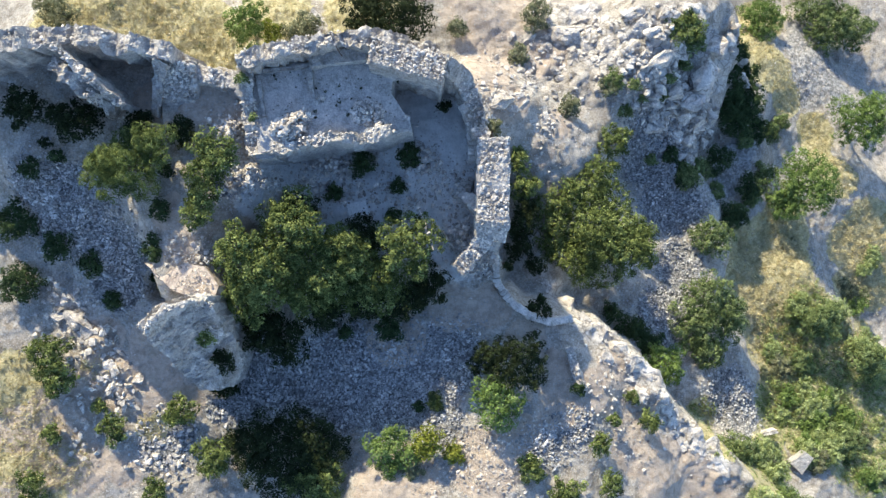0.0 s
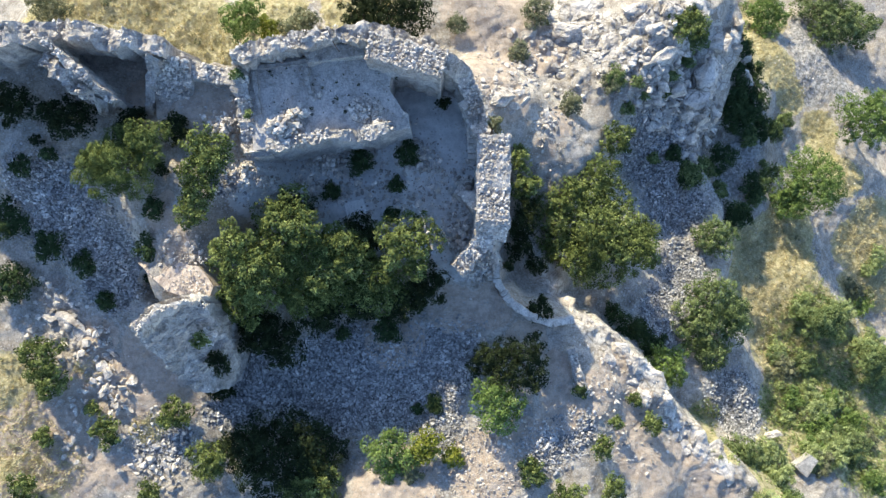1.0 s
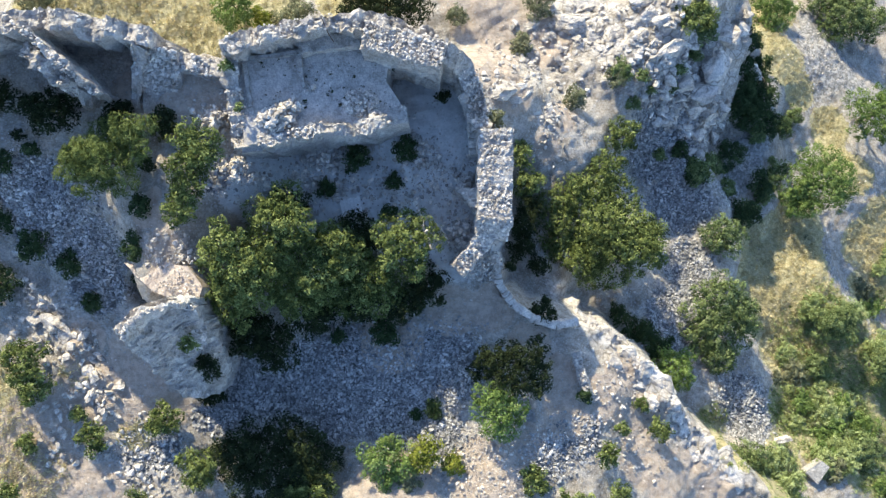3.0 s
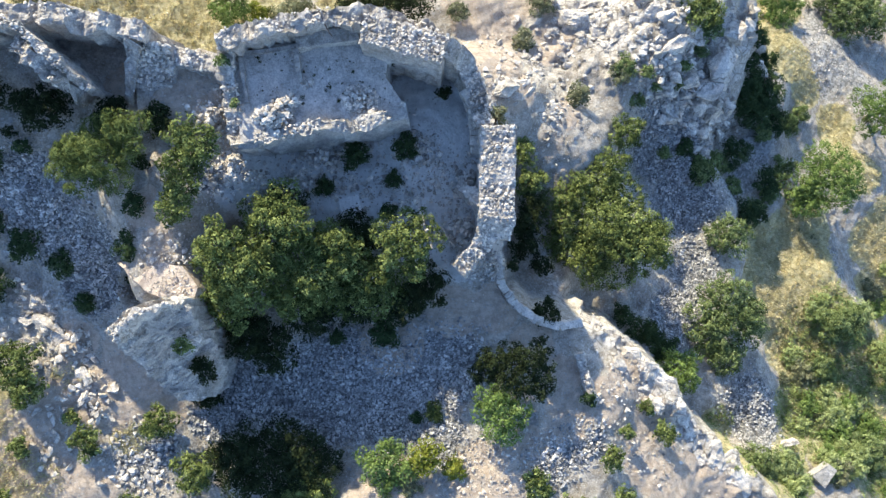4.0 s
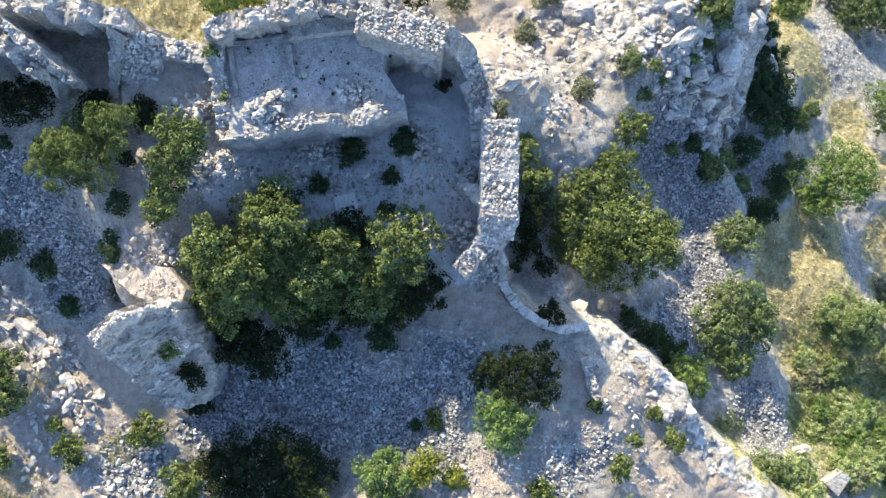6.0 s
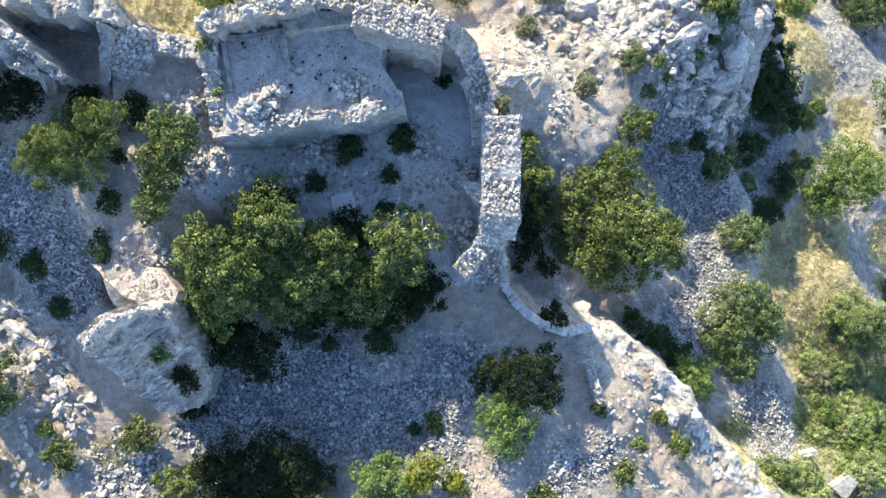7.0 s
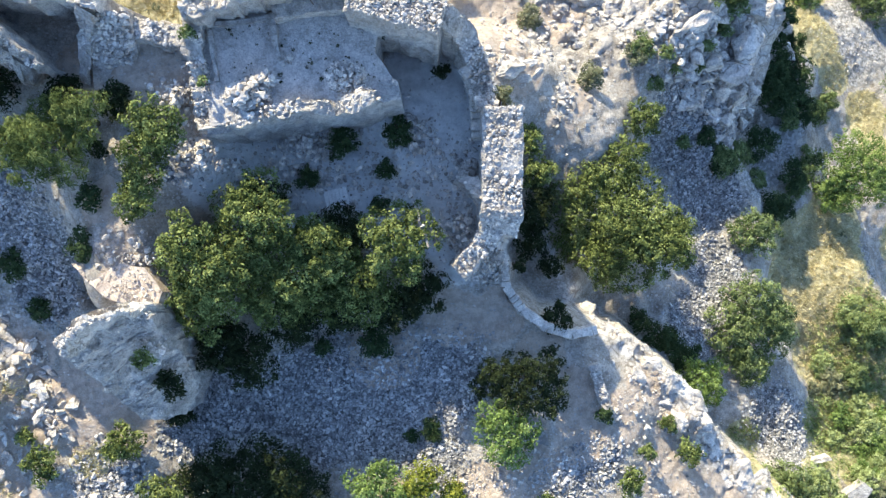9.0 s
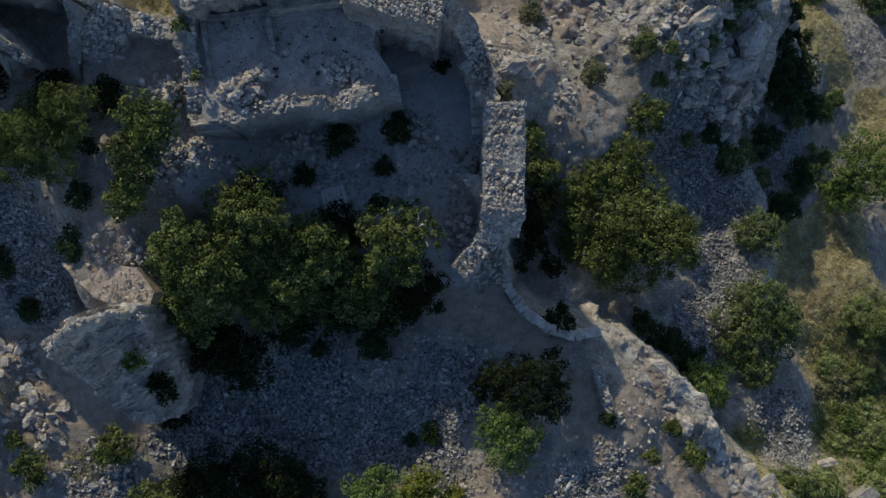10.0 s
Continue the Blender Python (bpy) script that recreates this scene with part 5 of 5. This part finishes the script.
def scrub(name, patches, per_m2, kind, size, label, seed):
    r = np.random.RandomState(seed)
    lobes = [(x, y, z + 0.3 * s, s, s * 0.7) for x, y, z, s in scatter(patches, per_m2, size[0], size[1], seed)]
    v, f, tone = foliage(r, lobes, 75, 0.075)
    return tagged(new(name, leaf_mesh(name, v, f, tone, LEAF[kind])), label, "scrub", kind="stuff")


scrub("low_scrub", GREEN, 0.85, "moss", (0.15, 0.55), "low olive-green scrub covering the slope", 41)
scrub("grey_scrub", GREEN[:8] + GRASS[6:13] + TERRACE, 0.22, "grey", (0.10, 0.36), "low grey-green scrub covering the slope", 42)

# ---- heaps and loose stones ----
def heap(name, x, y, z, rx, ry, high, n, size, label, seed):
    """A pile of single stones."""
    root = tagged(new(name), label, "stone heap", "heaps of fallen stones")
    root.matrix_world = pose(x, y, z)
    r = random.Random(seed)
    for _ in range(n):
        a, d = r.uniform(0, 6.283), math.sqrt(r.uniform(0, 1))
        s = r.uniform(*size)
        st = part("stone", r.choice(STONE_MESHES), root)
        st.matrix_local = Matrix.LocRotScale((rx * d * math.cos(a), ry * d * math.sin(a), high * (1 - d * d) * r.uniform(0.5, 1) + s * 0.2), Euler((r.uniform(-0.5, 0.5), r.uniform(-0.5, 0.5), r.uniform(0, 6.3))), (s, s, s))
    return root


for x, y, s, z, high, n, size in [(-7.74, 6.06, 0.95, 1.50, 0.8, 150, (0.10, 0.26)), (-6.95, 6.72, 0.43, 1.50, 0.9, 50, (0.10, 0.2)), (-3.82, 6.86, 0.85, 1.50, 0.5, 300, (0.07, 0.15)), (-6.18, 7.63, 0.34, 1.50, 0.2, 16, (0.1, 0.2)), (-3.19, 6.12, 0.46, 1.50, 0.35, 25, (0.12, 0.24))]:
    heap("stone_heap", x, y, z, s, s * 0.75, high, n, size, "heap of pale stones on the mortar floor", n)
for x, y, s, z, high, n, size in [(-6.40, 5.11, 1.07, -2.20, 0.5, 80, (0.12, 0.26)), (-7.53, 3.34, 0.82, -2.40, 0.3, 40, (0.1, 0.22)), (-0.90, 4.71, 0.81, -2.00, 0.3, 40, (0.1, 0.22)), (0.89, 0.67, 1.14, -2.60, 0.6, 90, (0.11, 0.26)), (1.59, 3.46, 0.62, -2.00, 0.6, 40, (0.12, 0.26)),
                                  (2.10, -0.92, 1.08, -2.80, 0.9, 140, (0.07, 0.16)), (-10.59, 3.52, 0.76, 0.70, 0.3, 45, (0.1, 0.22)), (-9.89, 4.12, 0.47, 0.50, 0.6, 40, (0.08, 0.18)), (-9.30, 3.48, 0.41, 0.50, 0.7, 40, (0.08, 0.18)), (-10.74, 6.38, 0.64, 1.00, 0.4, 60, (0.08, 0.18)), (-11.26, 5.96, 0.52, 0.90, 0.4, 45, (0.08, 0.18)), (-11.20, 0.03, 0.76, 0.60, 0.3, 45, (0.1, 0.22)), (-11.35, -4.18, 0.51, 2.00, 0.3, 30, (0.09, 0.2)), (-12.66, -1.70, 0.81, 1.03, 0.05, 50, (0.03, 0.10)), (-12.00, -2.42, 0.40, 1.03, 0.2, 35, (0.04, 0.12)), (-12.59, -0.41, 0.70, 0.80, 0.2, 50, (0.04, 0.12)), (-1.21, 5.32, 0.62, -1.90, 0.3, 30, (0.1, 0.2))]:
    heap("stone_heap", x, y, z if z in (1.03, 2) else ground_z(x, y), s, s * 0.8, high, n, size, "heap of grey rubble stones on the ground", n)

many_stones("bank_stones", scatter([(-11.4, 6.3, 0.5), (-10.9, 5.8, 0.55), (-10.5, 5.2, 0.55), (-10.2, 4.5, 0.5), (-9.9, 3.8, 0.45), (-10.3, 6.6, 0.5), (-10.35, 7.4, 0.45)], 34.0, 0.05, 0.17, 15), "pale rubble strewn beside the ruined building", "rubble")
many_stones("spur_stones", scatter([(5.9, 5.9, 0.4), (6.3, 6.8, 0.5), (6.6, 7.6, 0.6), (6.9, 8.5, 0.6), (3.3, 8.9, 0.8), (2.3, 7.6, 0.6), (2.2, 6.4, 0.5)], 30.0, 0.05, 0.2, 16), "pale limestone rubble on the sunlit spur", "rubble")
many_stones("gravel_stones", scatter([(3.35, -10.3, 1.4), (1.95, -11.7, 1.5), (4.4, -9.3, 0.7), (29.6, 14.6, 2.6), (21.4, 5.6, 1.6)], 26.0, 0.04, 0.13, 17), "pale limestone gravel on the slope", "gravel", shapes=CHIPS)
r = np.random.RandomState(61)
along, across = r.uniform(0, 1, 620), r.uniform(-1, 1, 620)
ax, ay = -13.18, 9.19
bx, by = -13.59, 6.73
many_stones("rubble_slope", np.column_stack((ax + (bx - ax) * along + 0.85 * across, ay + (by - ay) * along, 2.3 - 2.2 * along, r.uniform(0.07, 0.2, 620))), "steep slope of fallen rubble in the roofless room", "rubble")
many_stones("boulder_slope", scatter([(15.52, 9.59, 2.29, -11.00), (12.82, 10.78, 1.48, -9.50), (17.79, 8.62, 1.95, -12.00), (13.64, 12.01, 1.45, -8.50), (19.73, 8.39, 1.39, -13.00), (16.84, 12.88, 1.89, -10.40), (13.99, 9.21, 1.53, -11.00), (16.98, 7.52, 1.38, -12.50)], 9.0, 0.09, 0.42, 9, 1.1), "slope of tumbled limestone boulders", "boulders")
many_stones("ridge_stones", scatter([(9.32, 14.15, 2.97, -9.60), (6.43, 12.08, 2.56, -8.80), (3.33, 11.14, 2.08, -6.50), (6.91, 7.44, 1.41, -7.20), (13.25, 14.15, 2.53, -8.40), (9.75, 11.04, 1.83, -9.00), (2.52, 7.99, 0.83, -4.50)], 5.0, 0.06, 0.30, 10, 1.1), "pale limestone stones strewn on the ridge", "stones")
many_stones("slope_stones", scatter([(-21.66, -3.18, 1.61, -3.20), (-19.23, -6.77, 1.46, -3.50), (-18.95, -9.05, 1.30, -3.60), (-16.51, -11.11, 1.64, -4.00), (-20.20, -10.97, 1.29, -3.50), (-16.07, -13.30, 1.95, -3.70), (-21.39, -5.12, 1.61, -3.30)], 7.0, 0.06, 0.34, 11, 1.1), "pale stones strewn on the lower slope", "stones")
many_stones("cliff_stones", scatter([(10.60, -5.33, 1.01, -5.00), (12.00, -8.05, 1.18, -5.20), (13.47, -10.17, 1.19, -5.60), (11.55, -11.32, 1.50, -4.80), (9.04, -8.16, 1.31, -4.00), (10.26, -6.68, 1.01, -5.00), (7.70, -5.84, 0.59, -3.80), (8.67, -10.08, 1.14, -3.80), (10.83, -9.27, 1.16, -4.60), (3.05, -11.40, 2.22, -2.70), (0.51, -13.24, 1.90, -2.50), (5.68, -10.63, 1.13, -3.40), (4.67, -13.40, 1.28, -3.00)], 17.0, 0.03, 0.19, 12, 1.1), "small pale stones strewn along the cliff path", "stones")
many_stones("court_stones", scatter([(-0.44, 1.93, 1.90, -2.50), (0.51, 0.35, 1.27, -2.60), (-2.01, 4.42, 1.88, -2.20), (-6.10, 4.43, 1.57, -2.30), (-7.71, 3.19, 1.58, -2.50), (-4.23, 3.19, 2.21, -2.50), (-9.77, 3.25, 1.17, 0.50), (-13.18, 0.03, 1.16, 0.80), (-11.95, 5.80, 1.15, 1.00), (0.50, 3.48, 1.25, -2.20), (-5.77, 4.74, 1.25, -2.20)], 17.0, 0.05, 0.24, 14, 1.1), "loose grey stones strewn over the castle court", "stones")
r = np.random.RandomState(77)
gx, gy = r.uniform(-24, 34, 12000), r.uniform(-17, 19, 12000)
many_stones("ground_stones", np.column_stack((gx, gy, heights(gx, gy), 0.025 + 0.09 * r.uniform(0, 1, 12000) ** 4)), "small loose stones all over the ground", "stones", shapes=CHIPS)

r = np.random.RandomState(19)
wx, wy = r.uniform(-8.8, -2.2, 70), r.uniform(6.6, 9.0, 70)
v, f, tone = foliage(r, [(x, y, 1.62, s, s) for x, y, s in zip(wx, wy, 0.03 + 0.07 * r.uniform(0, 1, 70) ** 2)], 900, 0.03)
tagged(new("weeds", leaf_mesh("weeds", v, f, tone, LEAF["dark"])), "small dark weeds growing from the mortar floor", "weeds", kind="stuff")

# ---- things in the court ----
pallet = tagged(new("wooden_pallet"), "weathered grey wooden pallet lying on the stony court", "pallet")
px, py = -4.77, 2.24
pallet.matrix_world = pose(px, py, ground_z(px, py), 0, 0, 14)
me = mesh_of("board", [(x, y, z) for x in (-0.08, 0.08) for y in (-0.42, 0.42) for z in (0.10, 0.13)], [(0, 1, 3, 2), (4, 6, 7, 5), (0, 4, 5, 1), (2, 3, 7, 6), (0, 2, 6, 4), (1, 5, 7, 3)], weathered_wood)
for k in range(6):
    part("board", me, pallet).location = (-0.45 + 0.18 * k, 0, 0)
me = mesh_of("runner", [(x, y, z) for x in (-0.55, 0.55) for y in (-0.05, 0.05) for z in (-0.03, 0.098)], [(0, 1, 3, 2), (4, 6, 7, 5), (0, 4, 5, 1), (2, 3, 7, 6), (0, 2, 6, 4), (1, 5, 7, 3)], weathered_wood)
for k in (-1, 0, 1):
    part("runner", me, pallet).location = (0, 0.35 * k, 0)

concrete_slab = block("concrete_slab", [(24.45, -15.09, -13.05), (25.54, -14.32, -13.00), (26.06, -14.76, -13.00), (25.29, -15.93, -13.05)], -13.7, pale_plaster, "pale flat concrete block on the grassy slope", "concrete block", 0.008, 0.3, "", 6)
block("flat_stone", [(22.08, -13.04, -13.10), (23.52, -12.76, -13.10), (23.68, -13.00, -13.10), (22.24, -13.27, -13.10)], -13.7, limestone, "long pale flat stone on the slope", "stone", 0.04, 0.4, "", 7)


# ---- small things ----
for x, y, z, lean, turn in ((-5.07, 9.64, 3.40, 28, 20), (-4.92, 9.47, 2.60, 20, 35)):
    rod = tagged(new("iron_rod", mesh_of("iron_rod", *limb(np.random.RandomState(3), (0, 0, 0), (0, 0, 1.1), 0.022, 0.018, 6, 0.004), rust_iron)), "thin rusty iron rod leaning on the north wall", "rod", "iron rods")
    rod.matrix_world = pose(x, y, z - 0.4, -lean, 0, turn)
x, y = -4.37, -4.34
log = tagged(new("fallen_branch", mesh_of("fallen_branch", *limb(np.random.RandomState(6), (0, 0, 0), (1.5, 0.38, 0.05), 0.05, 0.03, 7, 0.012), bark, True)), "grey-brown fallen branch lying on the ground", "branch")
log.matrix_world = pose(x, y, ground_z(x, y) + 0.06)
